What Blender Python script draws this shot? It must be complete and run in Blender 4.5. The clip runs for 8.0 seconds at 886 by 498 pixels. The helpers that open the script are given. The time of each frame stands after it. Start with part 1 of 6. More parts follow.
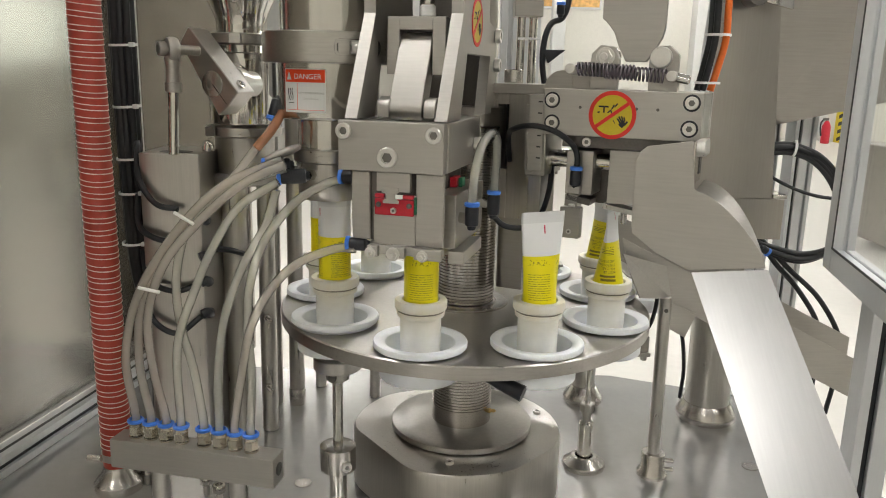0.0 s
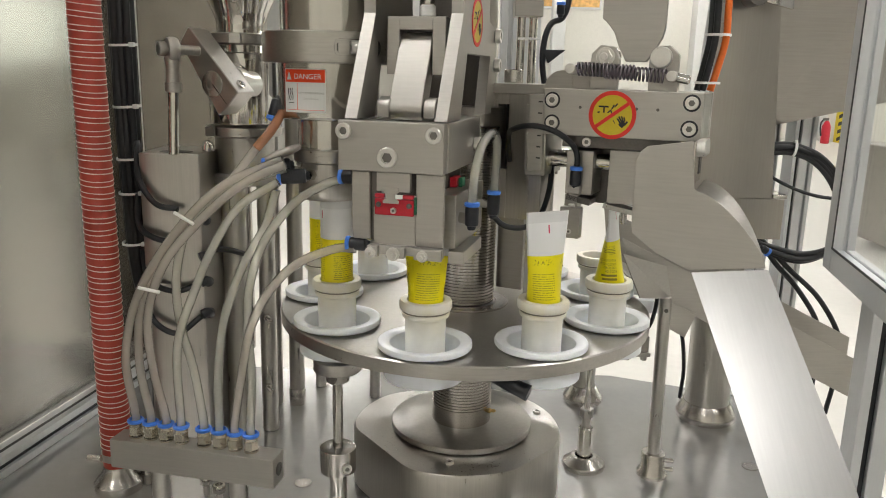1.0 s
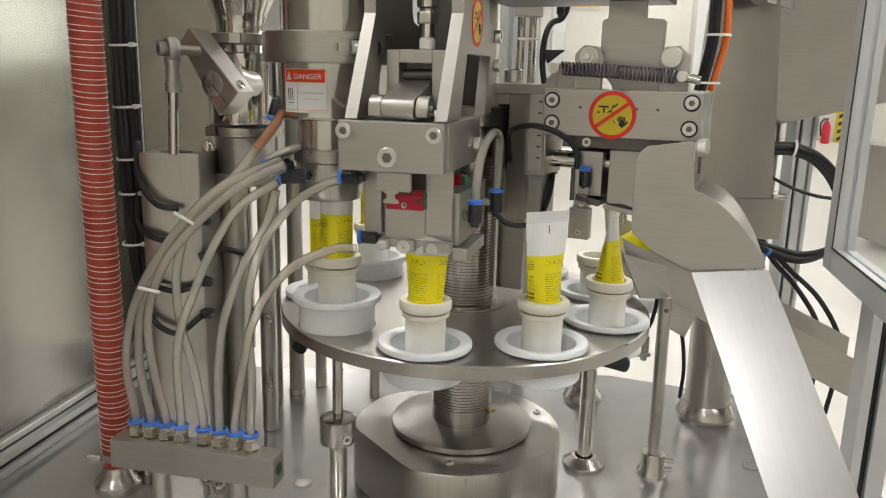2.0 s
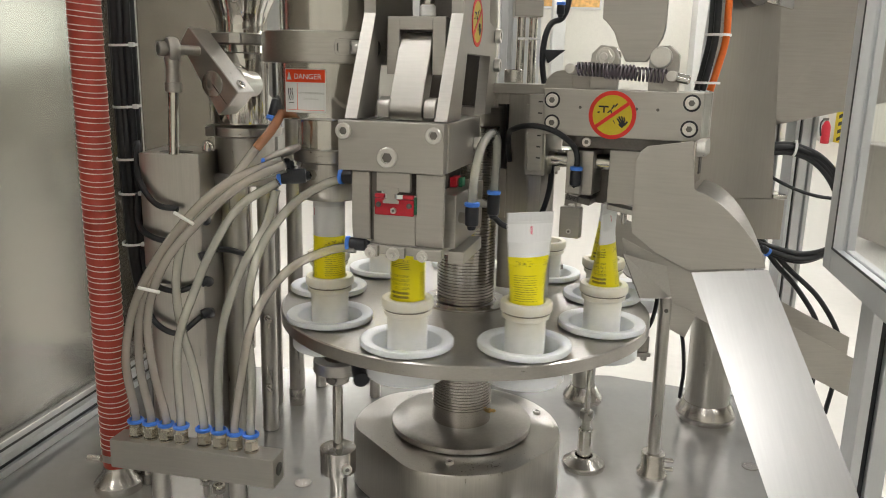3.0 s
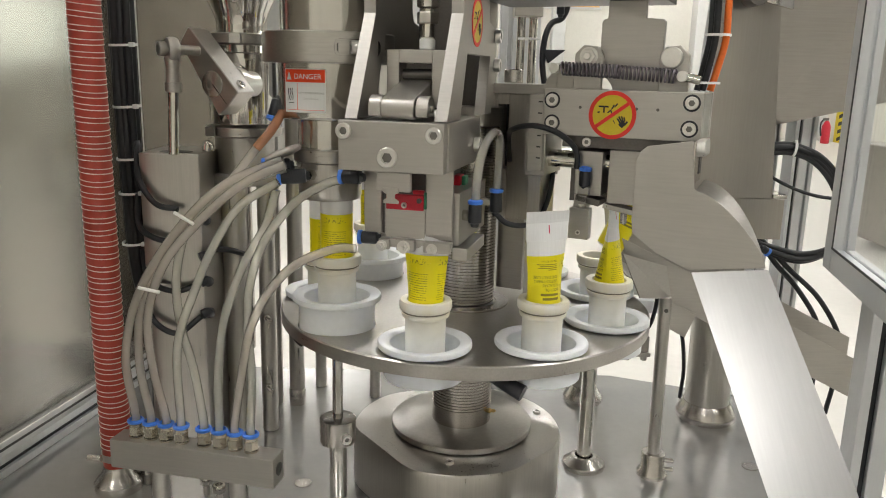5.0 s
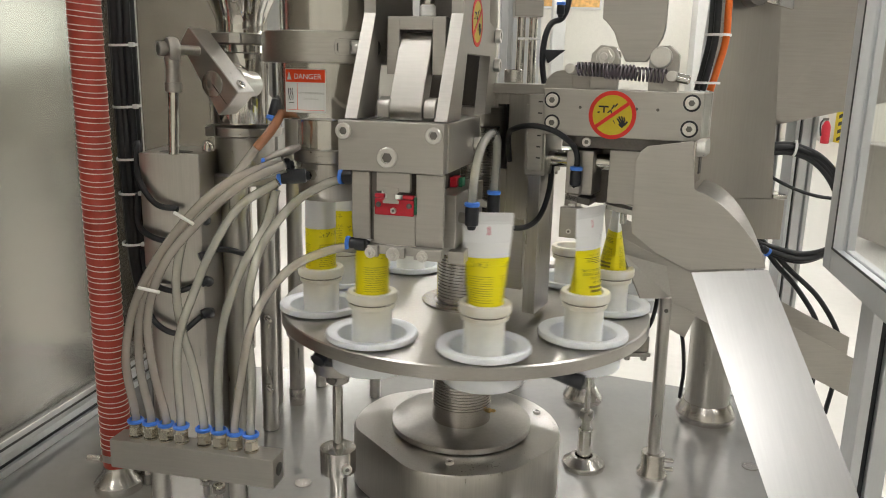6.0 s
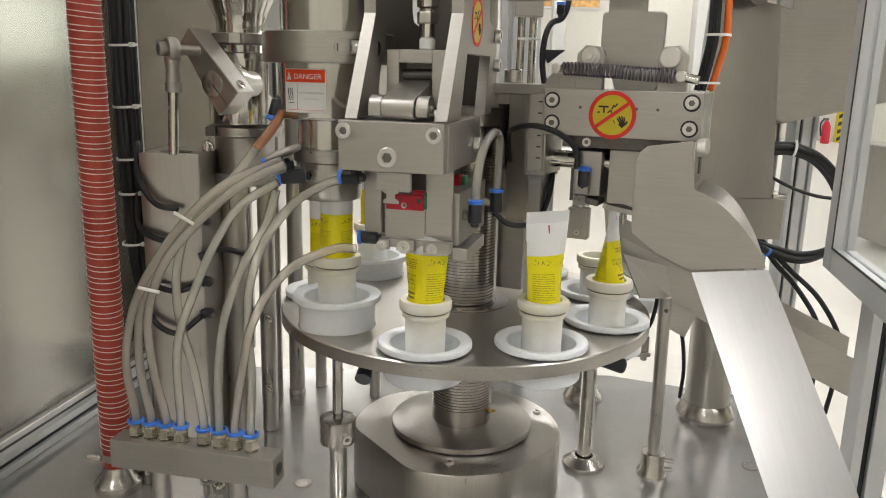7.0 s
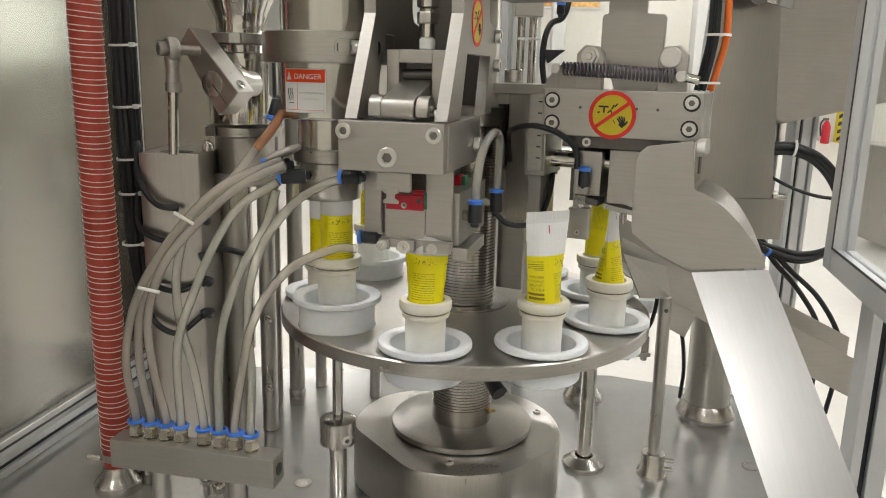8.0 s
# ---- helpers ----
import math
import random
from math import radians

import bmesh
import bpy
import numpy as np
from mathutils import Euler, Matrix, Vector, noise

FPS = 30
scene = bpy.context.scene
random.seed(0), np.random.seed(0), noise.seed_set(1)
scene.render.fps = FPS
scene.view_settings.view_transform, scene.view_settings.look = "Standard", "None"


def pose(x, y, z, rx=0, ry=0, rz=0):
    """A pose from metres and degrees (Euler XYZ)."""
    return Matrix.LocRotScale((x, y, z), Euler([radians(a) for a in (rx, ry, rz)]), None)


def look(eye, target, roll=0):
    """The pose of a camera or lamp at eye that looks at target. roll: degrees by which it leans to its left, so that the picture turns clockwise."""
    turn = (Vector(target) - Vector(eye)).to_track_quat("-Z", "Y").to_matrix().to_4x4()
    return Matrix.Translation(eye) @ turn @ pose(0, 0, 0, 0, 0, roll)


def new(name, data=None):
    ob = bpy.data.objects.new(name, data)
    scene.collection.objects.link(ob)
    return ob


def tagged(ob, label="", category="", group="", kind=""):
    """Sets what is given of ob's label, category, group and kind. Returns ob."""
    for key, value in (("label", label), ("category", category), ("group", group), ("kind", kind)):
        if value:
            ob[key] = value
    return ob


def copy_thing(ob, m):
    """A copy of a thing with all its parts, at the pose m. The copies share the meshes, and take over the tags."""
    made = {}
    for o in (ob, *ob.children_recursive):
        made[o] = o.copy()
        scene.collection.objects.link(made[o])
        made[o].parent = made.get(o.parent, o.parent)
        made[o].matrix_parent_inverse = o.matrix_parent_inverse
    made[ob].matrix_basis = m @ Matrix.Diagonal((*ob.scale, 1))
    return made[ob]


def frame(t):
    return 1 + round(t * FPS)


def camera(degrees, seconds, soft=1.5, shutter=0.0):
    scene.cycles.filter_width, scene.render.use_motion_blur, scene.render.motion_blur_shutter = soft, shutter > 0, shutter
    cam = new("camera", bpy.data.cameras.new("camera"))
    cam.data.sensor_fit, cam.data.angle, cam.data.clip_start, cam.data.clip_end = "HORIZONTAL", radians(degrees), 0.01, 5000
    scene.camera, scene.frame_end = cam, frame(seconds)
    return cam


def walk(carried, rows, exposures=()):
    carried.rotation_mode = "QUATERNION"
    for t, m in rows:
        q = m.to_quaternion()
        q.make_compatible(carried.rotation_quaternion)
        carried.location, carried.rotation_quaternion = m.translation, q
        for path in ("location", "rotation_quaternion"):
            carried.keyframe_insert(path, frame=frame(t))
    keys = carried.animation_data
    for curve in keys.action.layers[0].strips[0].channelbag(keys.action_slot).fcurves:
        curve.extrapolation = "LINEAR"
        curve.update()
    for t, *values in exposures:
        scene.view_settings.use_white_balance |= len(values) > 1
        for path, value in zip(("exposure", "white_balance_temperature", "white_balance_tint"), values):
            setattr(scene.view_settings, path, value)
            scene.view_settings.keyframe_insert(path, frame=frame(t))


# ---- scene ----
# The machine's own measures. Heights "z" of machine parts count from the top of the dial plate.
ZT = 1.118            # dial plate top above the hall floor
ZB = -0.268           # machine bed, below the dial plate top
PH = -14.69           # bearing of the sealing station
STEP = 40.0           # nine stations
RR = 0.1933           # radius of the station circle
RD = 0.244            # radius of the dial plate

cam = camera(59.48, 8.0, soft=1.0, shutter=0.32)
EYE = Vector((-0.0314, -1.0113, ZT + 0.3005))
AIM = EYE + Vector((0.0, math.cos(radians(12.789)), -math.sin(radians(12.789))))
VIEW = look(EYE, AIM, 1.4257)
walk(cam, [(0.0, VIEW), (8.0, VIEW)], exposures=[(0.0, 0.24), (8.0, 0.24)])

# ---- light ----
world = bpy.data.worlds.new("hall_air")
scene.world = world
world.use_nodes = True
world.node_tree.nodes["Background"].inputs[0].default_value = (0.95, 0.97, 1.0, 1)
world.node_tree.nodes["Background"].inputs[1].default_value = 0.25
LAMP_POWER = 11.5

# ---- materials ----


def mat(name, color, rough=0.5, metal=0.0, grain=None, vary=0.08, bump=0.0, spec=0.5, fine=400.0, trans=0.0,
        emit=0.0, coat=0.0, spread=0.12, sss=0.0, wave=0.0):
    """Procedural surface: colour and gloss vary at two scales; grain stretches the fine scale along an axis."""
    m = bpy.data.materials.new(name)
    m.use_nodes = True
    nt = m.node_tree
    b = nt.nodes["Principled BSDF"]
    b.inputs["Metallic"].default_value = metal
    b.inputs["Specular IOR Level"].default_value = spec
    b.inputs["Transmission Weight"].default_value = trans
    b.inputs["Coat Weight"].default_value = coat
    if sss:
        b.inputs["Subsurface Weight"].default_value = sss
        b.inputs["Subsurface Radius"].default_value = (0.004, 0.004, 0.003)
    if emit:
        b.inputs["Emission Color"].default_value = (*color, 1)
        b.inputs["Emission Strength"].default_value = emit
    tc = nt.nodes.new("ShaderNodeTexCoord")
    mp = nt.nodes.new("ShaderNodeMapping")
    nt.links.new(tc.outputs["Object"], mp.inputs[0])
    if grain:
        mp.inputs["Scale"].default_value = grain
    n1 = nt.nodes.new("ShaderNodeTexNoise")
    n1.inputs["Scale"].default_value = fine
    n1.inputs["Detail"].default_value = 3
    nt.links.new(mp.outputs[0], n1.inputs["Vector"])
    n2 = nt.nodes.new("ShaderNodeTexNoise")
    n2.inputs["Scale"].default_value = 14.0
    n2.inputs["Detail"].default_value = 4
    nt.links.new(tc.outputs["Object"], n2.inputs["Vector"])
    add = nt.nodes.new("ShaderNodeMath")
    add.operation = "ADD"
    nt.links.new(n1.outputs[0], add.inputs[0])
    nt.links.new(n2.outputs[0], add.inputs[1])
    ramp = nt.nodes.new("ShaderNodeMapRange")
    ramp.inputs["From Min"].default_value, ramp.inputs["From Max"].default_value = 0.6, 1.4
    ramp.inputs["To Min"].default_value, ramp.inputs["To Max"].default_value = 1 - vary, 1 + vary
    nt.links.new(add.outputs[0], ramp.inputs[0])
    mul = nt.nodes.new("ShaderNodeVectorMath")
    mul.operation = "SCALE"
    mul.inputs[0].default_value = color
    nt.links.new(ramp.outputs[0], mul.inputs["Scale"])
    nt.links.new(mul.outputs[0], b.inputs["Base Color"])
    rr = nt.nodes.new("ShaderNodeMapRange")
    rr.inputs["From Min"].default_value, rr.inputs["From Max"].default_value = 0.6, 1.4
    rr.inputs["To Min"].default_value, rr.inputs["To Max"].default_value = rough * (1 - spread), min(1, rough * (1 + spread))
    nt.links.new(add.outputs[0], rr.inputs[0])
    nt.links.new(rr.outputs[0], b.inputs["Roughness"])
    if bump:
        bp = nt.nodes.new("ShaderNodeBump")
        bp.inputs["Strength"].default_value = bump
        bp.inputs["Distance"].default_value = 0.0004
        nt.links.new(n1.outputs[0], bp.inputs["Height"])
        nt.links.new(bp.outputs[0], b.inputs["Normal"])
        if wave:
            n3 = nt.nodes.new("ShaderNodeTexNoise")
            n3.inputs["Scale"].default_value = 4.0
            n3.inputs["Detail"].default_value = 1.5
            stretch = nt.nodes.new("ShaderNodeMapping")
            stretch.inputs["Scale"].default_value = (0.5, 1, 1.6)
            nt.links.new(tc.outputs["Object"], stretch.inputs[0])
            nt.links.new(stretch.outputs[0], n3.inputs["Vector"])
            wv = nt.nodes.new("ShaderNodeBump")
            wv.inputs["Strength"].default_value = 1.0
            wv.inputs["Distance"].default_value = wave
            nt.links.new(n3.outputs[0], wv.inputs["Height"])
            nt.links.new(wv.outputs[0], bp.inputs["Normal"])
    return m


def lengthwise(m, way, amount):
    """Polishing lines: gloss drawn out along one direction of the room."""
    nt = m.node_tree
    b = nt.nodes["Principled BSDF"]
    axis = nt.nodes.new("ShaderNodeCombineXYZ")
    for i in range(3):
        axis.inputs[i].default_value = way[i]
    nt.links.new(axis.outputs[0], b.inputs["Tangent"])
    b.inputs["Anisotropic"].default_value = amount


STEEL = mat("brushed_steel", (0.48, 0.46, 0.43), 0.28, 1.0, grain=(1, 1, 0.04), bump=0.06, vary=0.10, spread=0.03)
STEEL_H = mat("brushed_steel_level", (0.48, 0.46, 0.43), 0.28, 1.0, grain=(0.04, 1, 1), bump=0.06, vary=0.10, spread=0.03)
SATIN = mat("satin_steel", (0.49, 0.47, 0.438), 0.43, 1.0, grain=(0.06, 1, 1), bump=0.05, vary=0.08)
SHEET = mat("rolled_sheet_steel", (0.405, 0.380, 0.345), 0.34, 1.0, grain=(1, 1, 0.04), bump=0.04, vary=0.06, spread=0.04)
SHEET_H = mat("rolled_sheet_steel_level", (0.405, 0.385, 0.355), 0.32, 1.0, grain=(0.04, 1, 1), bump=0.06, vary=0.08, spread=0.05)
POLISH = mat("polished_steel", (0.64, 0.62, 0.58), 0.08, 1.0, vary=0.06, fine=60)
BARREL = mat("drawn_steel_barrel", (0.60, 0.58, 0.54), 0.15, 1.0, grain=(1, 1, 0.01), bump=0.35, vary=0.12, fine=110)
HUBFACE = mat("faced_steel", (0.52, 0.50, 0.47), 0.26, 1.0, vary=0.10, spread=0.03)
HUBFACE.node_tree.nodes["Principled BSDF"].inputs["Anisotropic"].default_value = 0.85
round_lines = HUBFACE.node_tree.nodes.new("ShaderNodeTangent")
round_lines.axis = "Z"
HUBFACE.node_tree.links.new(round_lines.outputs[0], HUBFACE.node_tree.nodes["Principled BSDF"].inputs["Tangent"])
BRIGHT = mat("bright_screw_steel", (0.74, 0.72, 0.69), 0.30, 1.0, vary=0.06)
NICKEL = mat("nickel_plating", (0.66, 0.62, 0.54), 0.22, 1.0, vary=0.08)
TURNED = mat("turned_steel", (0.58, 0.55, 0.52), 0.24, 1.0, grain=(0.1, 0.1, 1), bump=0.02, vary=0.08, spread=0.03)
PLATE = mat("dial_steel", (0.50, 0.48, 0.45), 0.33, 1.0, vary=0.10, fine=250, bump=0.03, spread=0.03)
BED = mat("bed_steel", (0.55, 0.545, 0.53), 0.18, 0.62, vary=0.05, fine=90, spread=0.10)
WALLSTEEL = mat("wall_steel", (0.42, 0.396, 0.36), 0.22, 1.0, grain=(0.02, 1, 1), bump=0.03, vary=0.08, fine=200, wave=0.004)
lengthwise(WALLSTEEL, (0.173, 0.985, 0.0), 0.65)
SLIDE = mat("slide_steel", (0.44, 0.435, 0.43), 0.30, 1.0, grain=(1, 0.05, 0.05), bump=0.004, vary=0.05, spread=0.03)
# dark steel parts, and added fillers that put the shade of gaps into colour
DARK = mat("dark_steel_and_shade", (0.16, 0.15, 0.14), 0.4, 0.9, vary=0.15)
HEXBLACK = mat("socket_shadow_steel", (0.20, 0.19, 0.18), 0.4, 1.0)
ALU = mat("anodised_aluminium", (0.66, 0.67, 0.68), 0.38, 0.45, grain=(1, 1, 0.05), vary=0.05)
WHITE = mat("white_plastic", (0.85, 0.87, 0.89), 0.42, 0.0, vary=0.04, fine=120, sss=0.15)
CREAM = mat("aged_white_plastic", (0.85, 0.85, 0.81), 0.45, 0.0, vary=0.07, fine=90, sss=0.15)


def stained(m, low, high, tint):
    """A warm product stain that runs down from the collars of a cup, uneven round it."""
    nt = m.node_tree
    b = nt.nodes["Principled BSDF"]
    plain = b.inputs["Base Color"].links[0].from_socket
    tc = nt.nodes.new("ShaderNodeTexCoord")
    sep = nt.nodes.new("ShaderNodeSeparateXYZ")
    nt.links.new(tc.outputs["Object"], sep.inputs[0])
    runs = nt.nodes.new("ShaderNodeTexNoise")
    runs.inputs["Scale"].default_value = 70.0
    squash = nt.nodes.new("ShaderNodeMapping")
    squash.inputs["Scale"].default_value = (1, 1, 0.25)
    nt.links.new(tc.outputs["Object"], squash.inputs[0])
    nt.links.new(squash.outputs[0], runs.inputs["Vector"])
    ramp = nt.nodes.new("ShaderNodeMapRange")
    ramp.inputs["From Min"].default_value, ramp.inputs["From Max"].default_value = low, high
    ramp.inputs["To Max"].default_value = 1.5
    nt.links.new(sep.outputs[2], ramp.inputs[0])
    fac = nt.nodes.new("ShaderNodeMath")
    fac.operation = "MULTIPLY"
    fac.use_clamp = True
    nt.links.new(ramp.outputs[0], fac.inputs[0])
    nt.links.new(runs.outputs[0], fac.inputs[1])
    mix = nt.nodes.new("ShaderNodeMix")
    mix.data_type = "RGBA"
    nt.links.new(fac.outputs[0], mix.inputs["Factor"])
    nt.links.new(plain, mix.inputs["A"])
    mix.inputs["B"].default_value = (*tint, 1)
    nt.links.new(mix.outputs["Result"], b.inputs["Base Color"])


stained(CREAM, 0.012, 0.042, (0.80, 0.75, 0.62))
NYLON = mat("white_nylon", (0.89, 0.89, 0.87), 0.4, 0.0, vary=0.04)
BLACK = mat("black_rubber", (0.018, 0.019, 0.022), 0.38, 0.0, vary=0.2)
BLACKP = mat("black_plastic", (0.022, 0.024, 0.03), 0.33, 0.0, vary=0.2)
BLUE = mat("blue_plastic", (0.06, 0.22, 0.78), 0.35, 0.0, vary=0.08)
REDP = mat("red_plastic", (0.50, 0.012, 0.03), 0.35, 0.0, vary=0.12)
GREENP = mat("green_plastic", (0.02, 0.16, 0.08), 0.4, 0.0, vary=0.12)
REDHOSE = mat("red_silicone_hose", (0.46, 0.058, 0.036), 0.36, 0.0, vary=0.18, fine=160, bump=0.2)
STITCH = mat("hose_thread", (0.92, 0.80, 0.74), 0.6, 0.0, vary=0.1)
ORANGE = mat("orange_air_line", (0.85, 0.17, 0.02), 0.4, 0.0, vary=0.08)
BRASS = mat("brass", (0.62, 0.42, 0.16), 0.3, 1.0, vary=0.1)
SPRING = mat("spring_wire", (0.20, 0.18, 0.20), 0.35, 0.9, vary=0.12)
STICK_R = mat("sticker_red", (0.72, 0.03, 0.02), 0.4, 0.0, vary=0.05)
STICK_O = mat("sticker_orange_red", (0.82, 0.075, 0.02), 0.6, 0.0, vary=0.04, spec=0.2)
STICK_Y = mat("sticker_yellow", (0.62, 0.48, 0.02), 0.4, 0.0, vary=0.05)
STICK_W = mat("sticker_white", (0.80, 0.80, 0.78), 0.4, 0.0, vary=0.03)
INK = mat("printing_ink", (0.02, 0.02, 0.02), 0.5, 0.0, vary=0.1)
RINGGREY = mat("worn_seal_ring", (0.26, 0.23, 0.18), 0.5, 0.0, vary=0.15)
INKO = mat("olive_ink", (0.27, 0.23, 0.02), 0.5, 0.0, vary=0.1)
INKG = mat("grey_ink", (0.30, 0.28, 0.26), 0.5, 0.0, vary=0.1)
REDINK = mat("red_ink", (0.62, 0.02, 0.06), 0.5, 0.0, vary=0.1)
CONCRETE = mat("epoxy_floor", (0.55, 0.53, 0.49), 0.35, 0.0, vary=0.06, fine=20)
PLASTER = mat("painted_wall", (0.70, 0.68, 0.62), 0.7, 0.0, vary=0.04, fine=30)
CEIL = mat("ceiling_paint", (0.66, 0.66, 0.64), 0.8, 0.0, vary=0.04, fine=30)
LAMP = mat("lamp_diffuser", (1.0, 0.985, 0.955), 0.5, 0.0, emit=LAMP_POWER)
BAYLAMP = mat("bay_lamp_lens", (1.0, 0.99, 0.97), 0.5, 0.0, emit=210.0)
DAYLIGHT = mat("daylight_sky", (0.93, 1.0, 0.95), 1.0, 0.0, emit=3.2)
SCREEN = mat("poster_print", (0.75, 0.45, 0.16), 0.5, 0.0, vary=0.3, fine=12)


def clear_mat(name, color, rough, thin):
    """A milky see-through plastic: part of the light passes straight, the rest is bent and scattered."""
    m = mat(name, color, rough, 0.0, vary=0.06, fine=120, trans=0.12)
    nt = m.node_tree
    nt.nodes["Principled BSDF"].inputs["IOR"].default_value = 1.22
    nt.nodes["Principled BSDF"].inputs["Coat Weight"].default_value = 1.0
    tr = nt.nodes.new("ShaderNodeBsdfTransparent")
    tr.inputs[0].default_value = (0.97, 0.96, 0.92, 1)
    mix = nt.nodes.new("ShaderNodeMixShader")
    mix.inputs[0].default_value = thin
    nt.links.new(tr.outputs[0], mix.inputs[1])
    body = nt.nodes.new("ShaderNodeMixShader")
    body.inputs[0].default_value = 0.45
    milk = nt.nodes.new("ShaderNodeBsdfTranslucent")
    milk.inputs[0].default_value = (*color, 1)
    nt.links.new(nt.nodes["Principled BSDF"].outputs[0], body.inputs[1])
    nt.links.new(milk.outputs[0], body.inputs[2])
    nt.links.new(body.outputs[0], mix.inputs[2])
    rim = nt.nodes.new("ShaderNodeFresnel")
    rim.inputs[0].default_value = 1.24
    gloss = nt.nodes.new("ShaderNodeBsdfGlossy")
    gloss.inputs["Roughness"].default_value = 0.06
    wet = nt.nodes.new("ShaderNodeMixShader")
    nt.links.new(rim.outputs[0], wet.inputs[0])
    nt.links.new(mix.outputs[0], wet.inputs[1])
    nt.links.new(gloss.outputs[0], wet.inputs[2])
    nt.links.new(wet.outputs[0], nt.nodes["Material Output"].inputs[0])
    return m


CLEAR = clear_mat("clear_air_line", (0.98, 0.97, 0.90), 0.04, 0.36)
CLEAR_R = clear_mat("pink_stained_air_line", (0.97, 0.90, 0.84), 0.04, 0.36)
CLEAR_O = clear_mat("rust_stained_air_line", (0.72, 0.36, 0.20), 0.14, 0.85)
GLASS = mat("door_glass", (0.97, 0.98, 0.98), 0.02, 0.0, trans=1.0, vary=0.0)
GLASS.node_tree.nodes["Principled BSDF"].inputs["IOR"].default_value = 1.1


def tube_mat():
    """Tube print: yellow below, white above with the seal band's shading as grey, with bars of lettering on the yellow.
    """
    m = mat("printed_tube", (0.86, 0.86, 0.84), 0.33, 0.0, vary=0.03)
    nt = m.node_tree
    b = nt.nodes["Principled BSDF"]
    tc = nt.nodes.new("ShaderNodeTexCoord")
    sep = nt.nodes.new("ShaderNodeSeparateXYZ")
    nt.links.new(tc.outputs["UV"], sep.inputs[0])

    def math_node(op, a, c=None):
        n = nt.nodes.new("ShaderNodeMath")
        n.operation = op
        for i, s in enumerate((a, c)):
            if s is None:
                continue
            if isinstance(s, (int, float)):
                n.inputs[i].default_value = s
            else:
                nt.links.new(s, n.inputs[i])
        return n.outputs[0]
    U, V = math_node("FRACT", sep.outputs[0]), sep.outputs[1]     # turns round the tube, metres above its cap
    yellow = math_node("LESS_THAN", V, 0.0855)
    # lettering: lines every 3 mm, broken into words, inside two columns
    line = math_node("LESS_THAN", math_node("FRACT", math_node("MULTIPLY", V, 400.0)), 0.36)
    cell = math_node("FLOOR", math_node("MULTIPLY", V, 400.0))
    comb = nt.nodes.new("ShaderNodeCombineXYZ")
    nt.links.new(math_node("MULTIPLY", U, 95.0), comb.inputs[0])
    nt.links.new(math_node("MULTIPLY", cell, 7.31), comb.inputs[1])
    words = nt.nodes.new("ShaderNodeTexNoise")
    words.inputs["Scale"].default_value = 1.0
    nt.links.new(comb.outputs[0], words.inputs["Vector"])
    word = math_node("GREATER_THAN", words.outputs[0], 0.45)
    col = math_node("FRACT", math_node("ADD", math_node("MULTIPLY", U, 3.0), 0.22))
    inside = math_node("MULTIPLY", math_node("GREATER_THAN", col, 0.12), math_node("LESS_THAN", col, 0.82))
    zone = math_node("MULTIPLY", math_node("GREATER_THAN", V, 0.036), math_node("LESS_THAN", V, 0.0675))
    head = math_node("MULTIPLY", math_node("GREATER_THAN", V, 0.0755), math_node("LESS_THAN", V, 0.0815))
    comb2 = nt.nodes.new("ShaderNodeCombineXYZ")
    nt.links.new(math_node("MULTIPLY", U, 44.0), comb2.inputs[0])
    nt.links.new(math_node("MULTIPLY", V, 260.0), comb2.inputs[1])
    marks = nt.nodes.new("ShaderNodeTexNoise")
    marks.inputs["Scale"].default_value = 1.0
    nt.links.new(comb2.outputs[0], marks.inputs["Vector"])
    mark = math_node("MULTIPLY", math_node("GREATER_THAN", marks.outputs[0], 0.56), head)
    ink = math_node("MAXIMUM", math_node("MULTIPLY", math_node("MULTIPLY", line, word), math_node("MULTIPLY", inside, zone)),
                    math_node("MULTIPLY", mark, inside))
    # the lettered panel carries no fine print
    panel = math_node("LESS_THAN", math_node("ABSOLUTE", math_node("SUBTRACT", U, 0.417)), 0.135)
    ink = math_node("MULTIPLY", math_node("MULTIPLY", ink, math_node("SUBTRACT", 1.0, panel)), 0.55)
    m1 = nt.nodes.new("ShaderNodeMix")
    m1.data_type = "RGBA"
    # seal band: its shading is put into the white as a greyer top
    m0 = nt.nodes.new("ShaderNodeMix")
    m0.data_type = "RGBA"
    m0.inputs["A"].default_value = (0.84, 0.84, 0.84, 1)
    m0.inputs["B"].default_value = (0.74, 0.74, 0.74, 1)
    nt.links.new(math_node("GREATER_THAN", V, 0.1215), m0.inputs["Factor"])
    mk = nt.nodes.new("ShaderNodeMix")
    mk.data_type = "RGBA"
    mk.inputs["B"].default_value = (0.62, 0.02, 0.10, 1)
    nt.links.new(m0.outputs["Result"], mk.inputs["A"])
    seam = nt.nodes.new("ShaderNodeUVMap")
    seam.uv_map = "seam"
    sep2 = nt.nodes.new("ShaderNodeSeparateXYZ")
    nt.links.new(seam.outputs[0], sep2.inputs[0])
    stroke = math_node("MULTIPLY", math_node("LESS_THAN", math_node("ABSOLUTE", math_node("SUBTRACT", sep2.outputs[0], 0.757)), 0.0075),
                       math_node("LESS_THAN", math_node("ABSOLUTE", math_node("SUBTRACT", V, 0.1145)), 0.0045))
    nt.links.new(stroke, mk.inputs["Factor"])
    nt.links.new(mk.outputs["Result"], m1.inputs["A"])
    m1.inputs["B"].default_value = (0.88, 0.77, 0.004, 1)
    nt.links.new(yellow, m1.inputs["Factor"])
    m2 = nt.nodes.new("ShaderNodeMix")
    m2.data_type = "RGBA"
    m2.inputs["B"].default_value = (0.05, 0.045, 0.02, 1)
